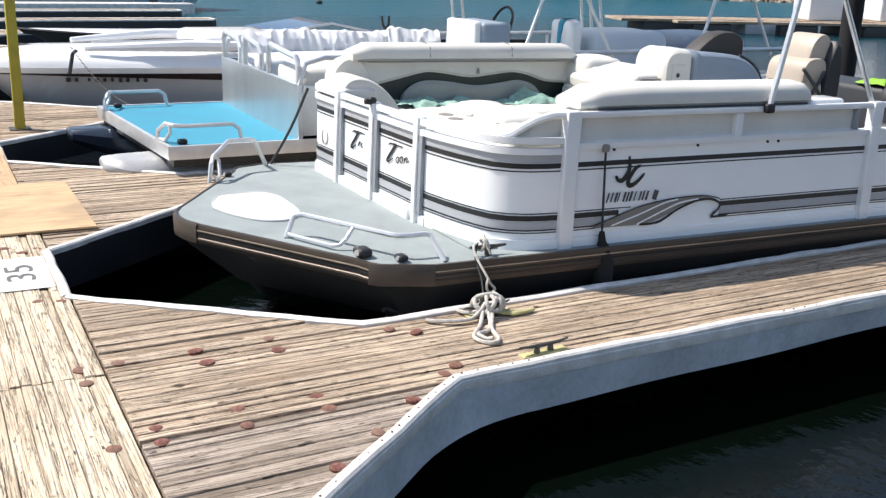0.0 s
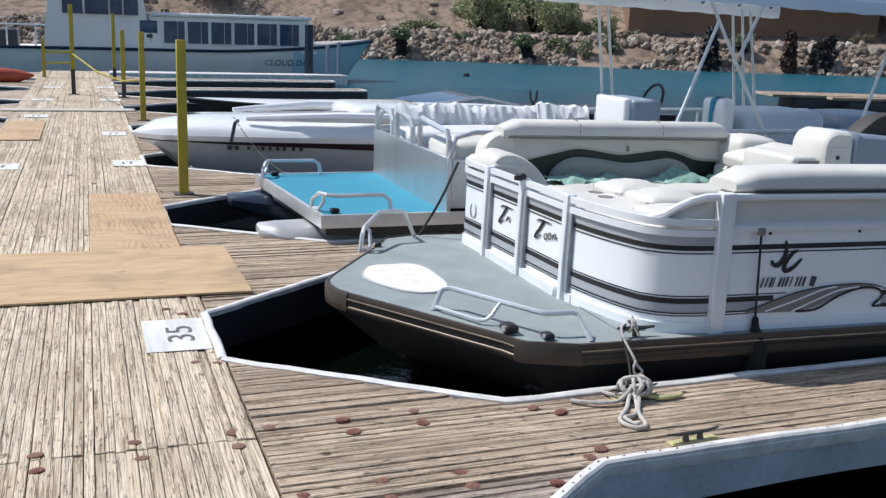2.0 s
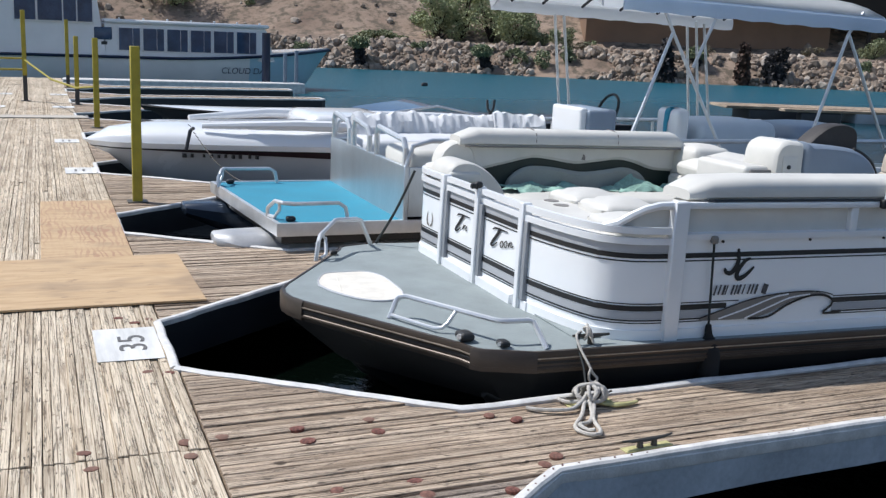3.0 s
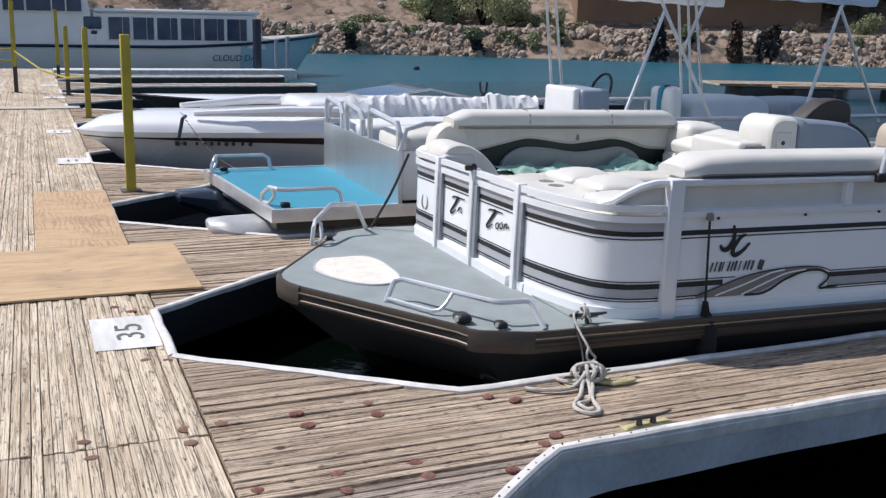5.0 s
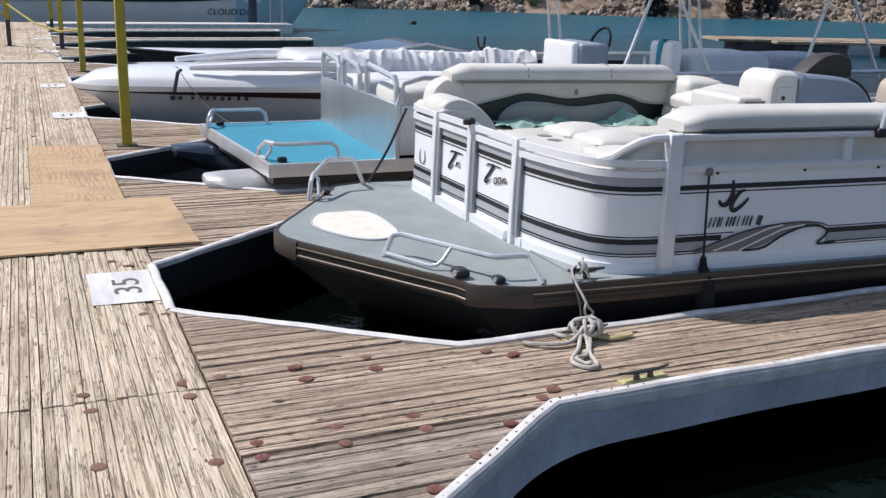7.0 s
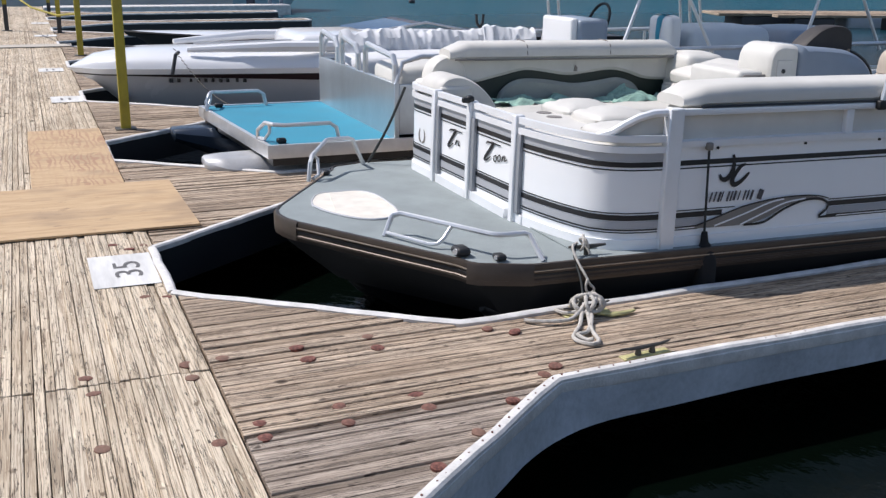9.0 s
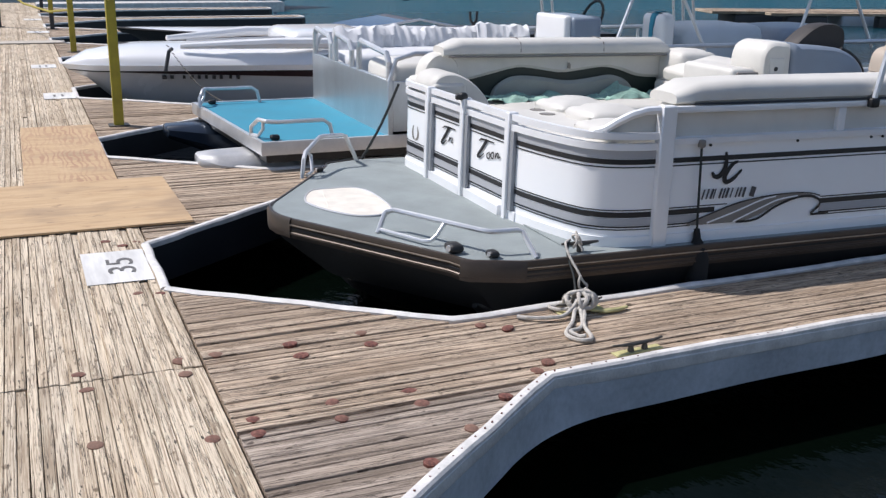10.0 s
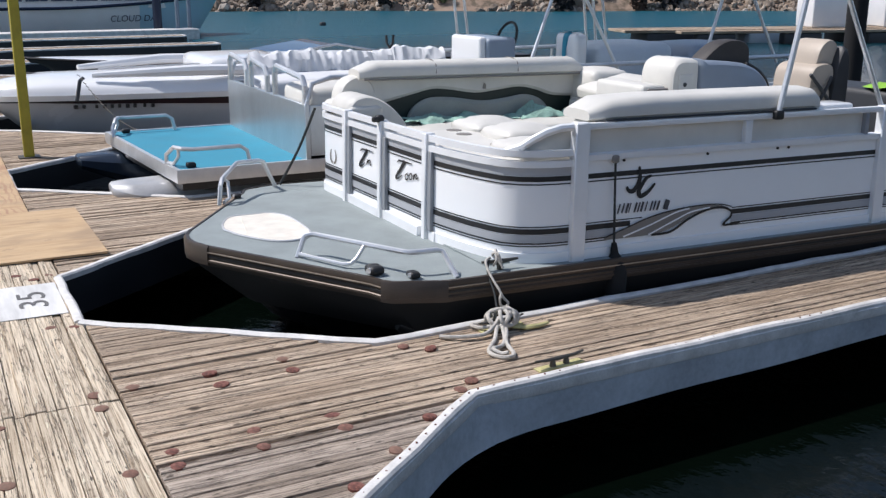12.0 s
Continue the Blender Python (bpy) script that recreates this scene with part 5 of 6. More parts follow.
for i in range(NC + 1):
    x = 2.72 + 2.9 * i / NC
    ring = []
    for j in range(13):
        y = -HW * 0.92 + 2.2 * j / 12
        k = abs(2 * j / 12 - 1)
        sag = 0.012 * math.cos(i / NC * math.pi * 8)
        ring.append((x - 0.1 * (1 - k), y, shade_edge(x) + 0.3 - 0.17 * k ** 3 + sag * (1 - k) - 0.05 * max(0, 1 - i / 3.5) ** 2))
    rings.append(ring)
can.loft(rings, caps=False, closed=False)
shade = part("sunshade_top", can, CANOPYIN, work, "white canvas sunshade top")
sol = shade.modifiers.new("thickness", 'SOLIDIFY')
sol.thickness = 0.012
for side_y, lead, mm in ((-HW * 0.92 - 0.012, 2.92, CANOPY), (-HW * 0.92 + 2.21, 2.74, CANOPYIN)):
    v = Shape()
    rings = []
    for i in range(31):
        x = lead + (5.64 - lead) * i / 30
        z = shade_edge(x)
        rings.append([(x, side_y, z + 0.006 * math.sin(i * 1.7)), (x, side_y - 0.02, z + 0.05), (x, side_y - 0.012, z + 0.11), (x, side_y + 0.03, z + 0.145), (x, side_y + 0.03, z + 0.13), (x, side_y + 0.008, z + 0.1)])
    part("valance", v.loft(rings), mm, work, "pale blue canvas valance" if mm is CANOPY else "white canvas valance")
front = Shape()
rings = []
for j in range(25):
    y, k = -HW * 0.92 + 2.2 * j / 24, abs(2 * j / 24 - 1)
    z = shade_edge(2.72) + 0.25 - 0.17 * k ** 3
    rings.append([(2.72 - 0.1 * (1 - k), y, z), (2.735 - 0.1 * (1 - k), y, z), (2.75 - 0.08 * (1 - k), y, z - 0.06), (2.735 - 0.08 * (1 - k), y, z - 0.06)])
part("front_hem", front.loft(rings), CANVAS, work, "white canvas front hem")
for x in (2.95, 3.3, 3.75, 4.2, 4.65, 5.1, 5.5):
    part("bow_tube", Shape().tube([(x, -HW * 0.9 + 2.16 * j / 14, shade_edge(x) + 0.275 - 0.17 * abs(2 * j / 14 - 1) ** 3) for j in range(15)], 0.014, 6), CHARCOAL, work)
for a, b in (((3.42, -0.97, 1.453), (3.08, -1.0, 0.62)), ((3.42, -0.97, 1.453), (3.97, -1.0, 0.5)), ((3.42, -0.97, 1.453), (3.29, -0.96, 1.7)), ((3.91, -0.95, 1.73), (3.65, -0.96, 1.17)),
             ((3.33, 0.99, 1.6), (3.46, 1.0, 0.55)), ((3.43, 0.99, 1.6), (3.58, 1.0, 0.55)), ((4.89, 0.99, 1.55), (5.02, 1.0, 0.55)), ((5.0, 0.99, 1.6), (5.14, 1.0, 0.55)), ((5.1, 0.99, 1.58), (5.28, 1.0, 0.55)),
             ((5.25, -0.97, 1.51), (4.93, -1.0, 0.6)), ((5.25, -0.97, 1.51), (5.8, -1.0, 0.5)), ((5.25, -0.97, 1.51), (5.4, -0.96, 1.7))):
    part("sunshade_pole", Shape().tube([a, b], 0.015, 8), ALU, work, "aluminium sunshade pole")


def bundle(n, w, seed):
    """Cloth gathered along a rail: a soft roll on top and short uneven pleats hanging in front."""
    rings = []
    for i in range(n + 1):
        x = w * i / n
        lump = 1 + 0.45 * noise.noise(Vector((x * 3.1, seed, 0))) + 0.7 * max(0.0, noise.noise(Vector((x * 6, seed, 4))))
        pleat = 0.22 * (abs(noise.noise(Vector((x * 5.5, seed, 8)))) - 0.15) + 0.02 * noise.noise(Vector((x * 34, seed, 2)))
        drop = 0.2 + 0.06 * noise.noise(Vector((x * 4, seed, 6)))
        r_ = 0.085 * lump
        ring = [(x, 0.12, 0.1), (x, 0.1, 0.16 + r_ * 0.6), (x, 0.04, 0.17 + r_), (x, -0.04, 0.16 + r_ * 0.95), (x, -0.1, 0.14 + r_ * 0.5)]
        ring += [(x + 0.02 * noise.noise(Vector((x * 8, q, seed))), -0.12 - pleat * q, 0.15 - drop * q) for q in (0.15, 0.4, 0.7, 1.0)]
        ring += [(x, -0.09 - pleat, 0.15 - drop), (x, -0.05, 0.05)]
        rings.append([(a, b * 0.9 + 0.03 * noise.noise(Vector((x * 19, k * 0.9, seed))), c * 0.85 + 0.04 * noise.noise(Vector((x * 14, k * 0.7, seed + 20)))) for k, (a, b, c) in enumerate(ring)])
    return Shape().loft(rings)


whole("folded_cover", bundle(220, 1.75, 2.2), CANVAS, "crumpled white canvas boat cover rolled along the seats", "boat cover", m=pose(2.72, 9.2, 0.64, 0, 0, -2))
whole("folded_cover", bundle(70, 0.5, 5.2), CANVAS, "bunched white canvas cover on the rail", "boat cover", m=pose(4.1, 9.1, 0.66, 0, 0, -12))


# ---- white speedboat ----
def hull_rings(L, B, zw, zg, n=24, rake=0.5, fine=0.55, keel=0.35, sheer=0.1, blunt=0.62):
    """Sections of a planing hull from stem (x = 0) to transom: keel, chine, gunwale."""
    out = []
    for i in range(n + 1):
        t = i / n
        x = L * t
        b = B / 2 * min(1.0, (t / fine) ** blunt if t < fine else 1.0) if t > 0 else 0.012
        low = zw - keel * min(1, t * 3.2) ** 0.8
        up = zg + sheer * (1 - min(1, t * 1.6)) ** 2 - 0.05 * t
        stem = rake * (1 - min(1, t * 2.0)) ** 2
        ch = b * (0.5 + 0.35 * min(1, t * 2))
        zc = zw + 0.18 * (1 - min(1, t * 1.6)) + 0.04
        low = low + (up - low) * 0.72 * max(0, 1 - t * 9)
        zc = max(zc, low + 0.02)
        ring = [(x, -b, up), (x + stem * 0.2, -b * 0.97, up - 0.09), (x + stem * 0.35, -(b * 0.4 + ch * 0.6) , (up + zc) / 2), (x + stem * 0.7, -ch, zc), (x + stem, 0, low)]
        out.append(ring + [(p[0], -p[1], p[2]) for p in ring[-2::-1]])
    return out


speed = thing("speedboat", "white open-bow speedboat with a dark maroon band under a grey hull", "boat", pose(0.45, 11.97, 0.0))
HR = hull_rings(6.2, 2.3, -0.42, 0.36, sheer=-0.04, blunt=0.5)
part("hull", Shape().loft(HR), GELGREY, speed, "glossy grey-white hull")
for k, (a, b, m) in enumerate(((0.0, -0.06, GEL), (-0.06, -0.076, BLACK), (-0.06, -0.15, MAROON))):
    s, A0, B0 = Shape(), a, b
    for side in (1, -1):
        rings = []
        for R in HR:
            p, q = (R[0], R[1]) if side < 0 else (R[-1], R[-2])
            P, Q, W = Vector(p), Vector(q), Vector(R[2] if side < 0 else R[-3])

            def down(h):
                return P.lerp(Q, h / 0.09) if h < 0.09 else Q.lerp(W, (h - 0.09) / max(0.05, Q.z - W.z))
            if m is not GEL:
                k_ = max(0.9 if m is BLACK else 0.1, min(1.0, p[0] / 3.0))
                a, b = -0.06 - (-0.06 - A0) * k_, -0.06 - (-0.06 - B0) * k_
            o = Vector((-0.014 if p[0] < 1.5 else 0.0, (0.015 if m is BLACK else 0.012) * (-1 if side < 0 else 1), 0))
            rings.append([tuple(down(-a) + o), tuple(down(-b) + o), tuple(down(-b) + o * 0.1), tuple(down(-a) + o * 0.1)])
        s.loft(rings)
    part("hull_band", s, m, speed)
rings = []
for i, R in enumerate(HR):
    b, x, z = abs(R[0][1]), R[0][0], R[0][2]
    t = i / 24
    crown = 0.22 + 0.25 * max(0, 1 - t * 4)
    rings.append([(x, b * math.cos(math.pi * j / 12), z + crown * b * math.sin(math.pi * j / 12) ** 0.8) for j in range(13)])
part("foredeck", Shape().loft(rings[:20]), GEL, speed, "glossy white foredeck")
part("coaming", Shape().tube([(1.2, -0.55, 0.52), (2.2, -0.85, 0.56), (4.5, -0.95, 0.52), (6.0, -0.95, 0.47)], [0.03, 0.06, 0.06, 0.04], 8), GEL, speed)
part("coaming", Shape().tube([(1.2, 0.55, 0.52), (2.2, 0.85, 0.56), (4.5, 0.95, 0.52), (6.0, 0.95, 0.47)], [0.03, 0.06, 0.06, 0.04], 8), GEL, speed)
for off, z_ in ((0.3, 0.585), (0.62, 0.57)):
    part("deck_line", Shape().tube([(1.0 + off, -off, z_ - 0.02), (2.2, -off * 1.25, z_), (4.0, -off * 1.3, z_ - 0.02)], 0.012, 6), CHARCOAL if off > 0.5 else GELGREY, speed)
part("seat_pod", soft_box(2.4, -0.7, 0.42, 3.4, 0.6, 0.66, 0.1, 0.02), GEL, speed)
part("gunwale_cleat", Shape().tube([(1.07, -0.8, 0.52), (1.03, -0.86, 0.5), (0.98, -0.9, 0.3)], 0.02, 8), CHARCOAL, speed)
for a in (0, 0.07, 0.17, 0.23, 0.29, 0.35, 0.41, 0.47, 0.55, 0.61):
    bx = 0.98 + a * 1.25
    R = min(HR, key=lambda q: abs(q[1][0] - bx))
    k_ = (R[1][2] - 0.2) / (R[1][2] - R[2][2])
    by = R[1][1] + (R[2][1] - R[1][1]) * k_
    part("registration_bar", Shape().box(bx, by - 0.05, 0.185, bx + (0.028 if a else 0.04), by + 0.03, 0.225), BLACK, speed)
part("bow_eye", Shape().tube([(0.52, -0.3, 0.02), (0.5, -0.4, 0.02)], 0.03, 10), ALU, speed)
ch = Shape()
A, Bq = Vector((1.47, 11.1, 0.56)), Vector((2.0, 10.3, 0.02))
for i in range(26):
    t = i / 25
    p = A.lerp(Bq, t) - Vector((0, 0, 0.12 * math.sin(math.pi * t)))
    ch.tube([tuple(p + Vector((-0.012, 0.012, 0.006))), tuple(p + Vector((0.012, -0.02, -0.012)))], 0.005, 5)
whole("mooring_chain", ch, GALV, "thin chain from the speedboat down to the dock", "chain")


# ---- boats further along ----
def small_boat(x, y, L, B, zg, hullm, label, turn=0):
    b = thing("moored_boat", label, "boat", pose(x, y, 0, 0, 0, turn), "boats further along")
    R = hull_rings(L, B, -0.42, zg, 18)
    part("hull", Shape().loft(R), hullm, b)
    rings = []
    for r_ in R:
        bb, xx, zz = abs(r_[0][1]), r_[0][0], r_[0][2]
        rings.append([(xx, bb * math.cos(math.pi * j / 8), zz + 0.12 * bb * math.sin(math.pi * j / 8)) for j in range(9)])
    part("cover", Shape().loft(rings), GEL, b)
    part("rub_strake", Shape().tube([(r_[0][0], r_[0][1] - 0.01, r_[0][2]) for r_ in R], 0.025, 6), RUBBER, b)
    return b


small_boat(1.3, 15.2, 5.2, 1.9, 0.14, GELGREY, "low white boat under a white cover")
small_boat(1.6, 18.6, 5.0, 1.6, 0.1, CHARCOAL, "low dark skiff with a pale deck")
# low runabout with a dark windscreen
ws = thing("windscreen_boat", "low dark runabout with a raked windscreen and pale deck", "boat", pose(4.4, 15.3, 0))
part("hull", Shape().loft(hull_rings(4.5, 2.0, -0.42, 0.35, 16)), CHARCOAL, ws)
part("windscreen", Shape().loft([[(0.3, -0.7, 0.4), (0.3, 0.7, 0.4), (0.32, 0.7, 0.42), (0.32, -0.7, 0.42)], [(1.2, -0.8, 0.54), (1.2, 0.8, 0.54), (1.22, 0.8, 0.54), (1.22, -0.8, 0.54)]]), DARKGLASS, ws)
part("frame", Shape().tube([(0.3, -0.72, 0.41), (1.2, -0.82, 0.55), (1.9, -0.9, 0.42)], 0.02, 6), ALU, ws)

# second cleat-like fitting: small outboard bracket
for x, y in ((5.36, 12.0),):
    m2 = thing("rod_holder", "small black forked rod holder", "rod holder", pose(x, y, 0.58))
    part("stem", Shape().tube([(0, 0, -0.2), (0, 0, 0.1)], 0.022, 6), RUBBER, m2)
    for k in (-1, 1):
        part("fork", Shape().tube([(0, 0, 0.08), (0.04 * k, 0, 0.13), (0.05 * k, 0, 0.24)], 0.016, 6), RUBBER, m2)

# ---- tour boat at the end ----
tour = thing("tour_boat", "white two-level tour boat with a row of windows and pale bow", "boat", pose(0, 34.2, 0))
rings = []
for i in range(31):
    t = i / 30
    x = -9.0 + 18.4 * t
    w = 1.9 * (1 - max(0, (t - 0.8) / 0.2) ** 2.0) + 0.02
    zt = 0.52 + 0.38 * max(0, (t - 0.7) / 0.3) ** 1.5
    back = 0.9 * max(0, (t - 0.85) / 0.15) ** 1.5
    rings.append([(x, 1.9 - w, zt), (x - back * 0.35, 1.9 - w * 0.96, zt - 0.42), (x - back, 1.9 - w * 0.8, -0.45), (x - back, 1.9 + w * 0.8, -0.45), (x - back * 0.35, 1.9 + w * 0.96, zt - 0.42), (x, 1.9 + w, zt)])
part("hull", Shape().loft(rings[:26]), HULL, tour, "grey-white painted hull")
part("bow", Shape().loft(rings[25:]), HULLBLUE, tour, "pale blue bow")
part("gunwale", Shape().tube([(r_[0][0] + (0.03 if r_[0][0] > 5 else 0), r_[0][1] - 0.04, r_[0][2] + 0.02) for r_ in rings], 0.05, 6), NAVY, tour, "navy gunwale stripe")
part("bow_deck", Shape().loft([[(r_[0][0], r_[0][1] + 0.04, r_[0][2] + 0.01), (r_[-1][0], r_[-1][1] - 0.04, r_[0][2] + 0.01), (r_[-1][0], r_[-1][1] - 0.04, r_[0][2] + 0.1), (r_[0][0], r_[0][1] + 0.04, r_[0][2] + 0.1)] for r_ in rings[22:]]), GEL, tour)
cabin = part("cabin", Shape().box(1.9, 0.12, 0.5, 6.8, 3.6, 1.56, 0.03), GEL, tour, "white cabin")
part("cabin_roof", Shape().box(1.9, 0.0, 1.56, 6.95, 3.8, 1.68, 0.04), GEL, tour)
for i in range(7):
    part("roof_cleat", Shape().box(2.3 + i * 0.72, 0.06, 1.68, 2.36 + i * 0.72, 0.12, 1.73, 0.01), GEL, tour)
part("cabin_front", Shape().loft([[(6.75, 0.15, 0.5), (6.75, 3.6, 0.5), (6.75, 3.6, 1.56), (6.75, 0.15, 1.56)], [(7.2, 0.3, 0.5), (7.2, 3.4, 0.5), (6.88, 3.5, 1.54), (6.88, 0.2, 1.54)]]), GEL, tour)
for i in range(6):
    x0 = 2.32 + i * 0.72
    w = part("window", Shape().box(x0 - 0.03, 0.075, 0.72, x0 + 0.65, 0.125, 1.45, 0.01), GEL, tour, "cabin window")
    part("pane", Shape().box(x0, 0.06, 0.75, x0 + 0.4, 0.09, 1.42), DARKGLASS, w)
    part("pane", Shape().box(x0 + 0.415, 0.065, 0.75, x0 + 0.62, 0.1, 1.42), DARKGLASS, w)
wheel = part("wheelhouse", Shape().loft([[(-1.2, 0.1, 0.5), (1.95, 0.1, 0.5), (1.95, 3.7, 0.5), (-1.2, 3.7, 0.5)], [(-0.9, 0.1, 3.0), (1.6, 0.1, 3.0), (1.6, 3.7, 3.0), (-0.9, 3.7, 3.0)]]), GEL, tour, "white upper wheelhouse")
part("wheelhouse_roof", Shape().box(-1.3, -0.1, 3.0, 2.0, 3.9, 3.1, 0.03), GEL, tour)
for x0, x1 in ((-0.62, -0.04), (0.02, 0.7), (0.74, 1.1), (1.14, 1.56)):
    w = part("window", Shape().box(x0 - 0.03, 0.03, 1.52, x1 + 0.03, 0.12, 2.6, 0.01), GEL, tour)
    part("pane", Shape().box(x0, 0.01, 1.56, x1, 0.06, 2.56), DARKGLASS, w)
part("porthole", soft_box(1.6, 0.06, 1.05, 2.12, 0.13, 1.42, 0.035), DARKGLASS, tour)
part("porthole", soft_box(1.8, 0.08, 0.9, 1.98, 0.13, 1.0, 0.02), CHARCOAL, tour)
part("rear_rail", Shape().tube([(-4.0, 0.15, 1.2), (-1.1, 0.15, 1.2)], 0.03, 6), GEL, tour)
for x in (-3.8, -3.0, -2.2, -1.4):
    part("rail_post", Shape().tube([(x, 0.15, 0.5), (x, 0.15, 1.2)], 0.03, 6), GEL, tour)
part("rear_cargo", soft_box(-2.6, 0.4, 0.5, -1.9, 1.2, 1.05, 0.08), CHARCOAL, tour)
t_ = part("boat_name", lettering("CLOUD DA", 0.27, 0.2), NAVY, tour, "dark painted boat name")
t_.matrix_basis = pose(6.1, 0.0, 0.2, 90, 0, 0)
tour.matrix_basis = pose(0, 33.3, 0)
whole("mooring_post", Shape().tube([(6.42, 31.2, -0.6), (6.42, 31.2, 1.45)], 0.13, 12), NAVY, "dark round mooring post at the dock end", "post")
for x, h in ((7.05, 0.85), (7.4, 0.95)):
    whole("mooring_post", Shape().tube([(x, 31.4, -0.6), (x, 31.4, h)], 0.06, 10), GREYBLUE, "thin grey mooring post beside the tour boat", "post")
whole("end_dock", Shape().box(0.6, 30.2, -0.3, 7.4, 31.0, 0.0, 0.02), LIP, "weathered wooden cross dock at the far end", "dock", kind="structure")
whole("kayak", Shape().tube([(-3.6, 25.4, 0.14), (-3.2, 25.4, 0.14), (-2.2, 25.4, 0.14), (-1.5, 25.4, 0.14), (-1.15, 25.4, 0.16)], [0.03, 0.16, 0.22, 0.15, 0.03], 12), ORANGE, "orange kayak lying on a finger dock", "kayak")

# ---- dock across the water ----
fd = thing("far_dock", "pale wooden floating dock out on the water", "dock", pose(18.4, 25.0, 0, 0, 0, -16), kind="structure")
part("deck", Shape().box(0, -0.7, -0.1, 30, 0.7, -0.02, 0.01), WOOD_FINGER, fd)
for k in range(9):
    part("float", soft_box(0.7 + k * 3.2, -0.68, -0.5, 3.0 + k * 3.2, 0.68, -0.104, 0.06), CHARCOAL if k % 3 != 1 else PALESEAT, fd)
fd2 = thing("far_dock", "pale floating dock finger with dark floats", "dock", pose(19.4, 23.4, 0, 0, 0, -16), kind="structure")
part("deck", Shape().box(0, -0.2, -0.1, 14, 0.2, -0.02, 0.01), WOOD_FINGER, fd2)
for k in range(5):
    part("float", soft_box(0.5 + k * 2.7, -0.18, -0.5, 1.7 + k * 2.7, 0.18, -0.102, 0.06), CHARCOAL, fd2)
for x, m_, w_, h_ in ((6.1, GEL, 1.4, 0.9), (8.5, GEL, 0.9, 1.2)):
    whole("dock_locker", soft_box(0, -0.5, 0, w_, 0.5, h_, 0.05), m_, "white storage locker on the floating dock", "locker", "dock lockers", m=pose(18.4, 25.0, -0.02, 0, 0, -16) @ pose(x, 0.2, 0.0))
whole("mooring_post", Shape().tube([(14.15, 12.5, -0.6), (14.15, 12.5, 3.2)], 0.17, 14), FENDER, "thick dark mooring post beyond the boats", "post")
whole("float_buoy", soft_box(-0.12, -0.1, -0.1, 0.12, 0.1, 0.12, 0.06), CHARCOAL, "small dark buoy floating on the lake", "buoy", m=pose(14.3, 38.6, -0.4))

# ---- far shore ----
def shore_y(x):
    return 59.6 - 0.385 * x + 1.2 * math.sin(x * 0.11) + 0.6 * math.sin(x * 0.37)


def bank(x, d):
    """Height of the bank at distance d behind the waterline."""
    rough_ = noise.noise(Vector((x * 0.12, d * 0.12, 0.3))) + 0.5 * noise.noise(Vector((x * 0.4, d * 0.4, 2)))
    if d < 3:
        return -0.7 + 0.54 * d
    if d < 10.5:
        return 0.92 + 0.05 * (d - 3) + 0.06 * rough_
    return 1.3 + min(9.0 + rough_, 0.5 * (d - 10.5) ** 1.05 * (1 + 0.18 * rough_)) + 0.35 * rough_ * min(1, (d - 10.5) / 4)


DS = [-2, -0.6, 0, 0.6, 1.2, 1.8, 2.4, 3, 4, 5, 6, 7, 8, 9, 10, 11.5, 13, 15, 17, 19.5, 22, 25, 29, 34, 40, 48, 58]
XS = [-150 + 3.0 * i for i in range(100)]
vs = [(x + 0.36 * d, shore_y(x) + 0.93 * d, bank(x, d)) for x in XS for d in DS]
nd = len(DS)
whole("ground", Shape().add(vs, [(i * nd + j, (i + 1) * nd + j, (i + 1) * nd + j + 1, i * nd + j + 1) for i in range(len(XS) - 1) for j in range(nd - 1)]), EARTH,
      "dry sandy desert hillside above the lake", "ground", kind="structure")
# Unseen slope added behind the viewpoint, kept low so glass reflects more sky.
behind = Shape().add([(-150, -60, -0.6), (150, -60, -0.6), (150, -64, 1.5), (-150, -64, 1.5), (150, -110, 9), (-150, -110, 9)], [(0, 1, 2, 3), (3, 2, 4, 5)])
whole("ground", behind, EARTH, "unseen dry desert slope added on the near side of the lake", "ground", kind="structure")

rs = random.Random(11)
ICO_V = []
_bm = bmesh.new()
bmesh.ops.create_icosphere(_bm, subdivisions=1, radius=1)
ICO_V = [tuple(v.co) for v in _bm.verts]
ICO_F = [tuple(v.index for v in f.verts) for f in _bm.faces]
_bm.free()
rocks = Shape()
for i in range(10500):
    x = rs.uniform(-25, 75)
    d = rs.uniform(0.2, 3.4) if rs.random() < 0.92 else rs.uniform(3.4, 6)
    if x > 25 and noise.noise(Vector((x * 0.22, d * 0.35, 4.0))) < -0.22 + 0.15 * rs.random():
        continue
    r_ = rs.choice((0.07, 0.09, 0.13, 0.19, 0.29)) * rs.uniform(0.7, 1.3)
    e = Euler((rs.uniform(0, 6), rs.uniform(0, 6), rs.uniform(0, 6))).to_matrix()
    sc = (rs.uniform(0.7, 1.3), rs.uniform(0.6, 1.1), rs.uniform(0.5, 0.95))
    c = Vector((x + 0.36 * d, shore_y(x) + 0.93 * d, bank(x, d) + r_ * 0.25))
    rocks.add([tuple(c + e @ Vector([v[k] * sc[k] * r_ * rs.uniform(0.8, 1.15) for k in range(3)])) for v in ICO_V], ICO_F)
for i in range(420):
    x, d = rs.uniform(-25, 75), rs.uniform(11, 30)
    r_ = rs.uniform(0.1, 0.4)
    c = Vector((x + 0.36 * d, shore_y(x) + 0.93 * d, bank(x, d) + r_ * 0.1))
    rocks.add([tuple(c + Vector([v[k] * r_ * rs.uniform(0.6, 1.2) for k in range(3)])) for v in ICO_V], ICO_F)
tagged(part("riprap", rocks, STONES, smooth=False), "loose tan and grey riprap boulders along the waterline", "rocks", kind="stuff")


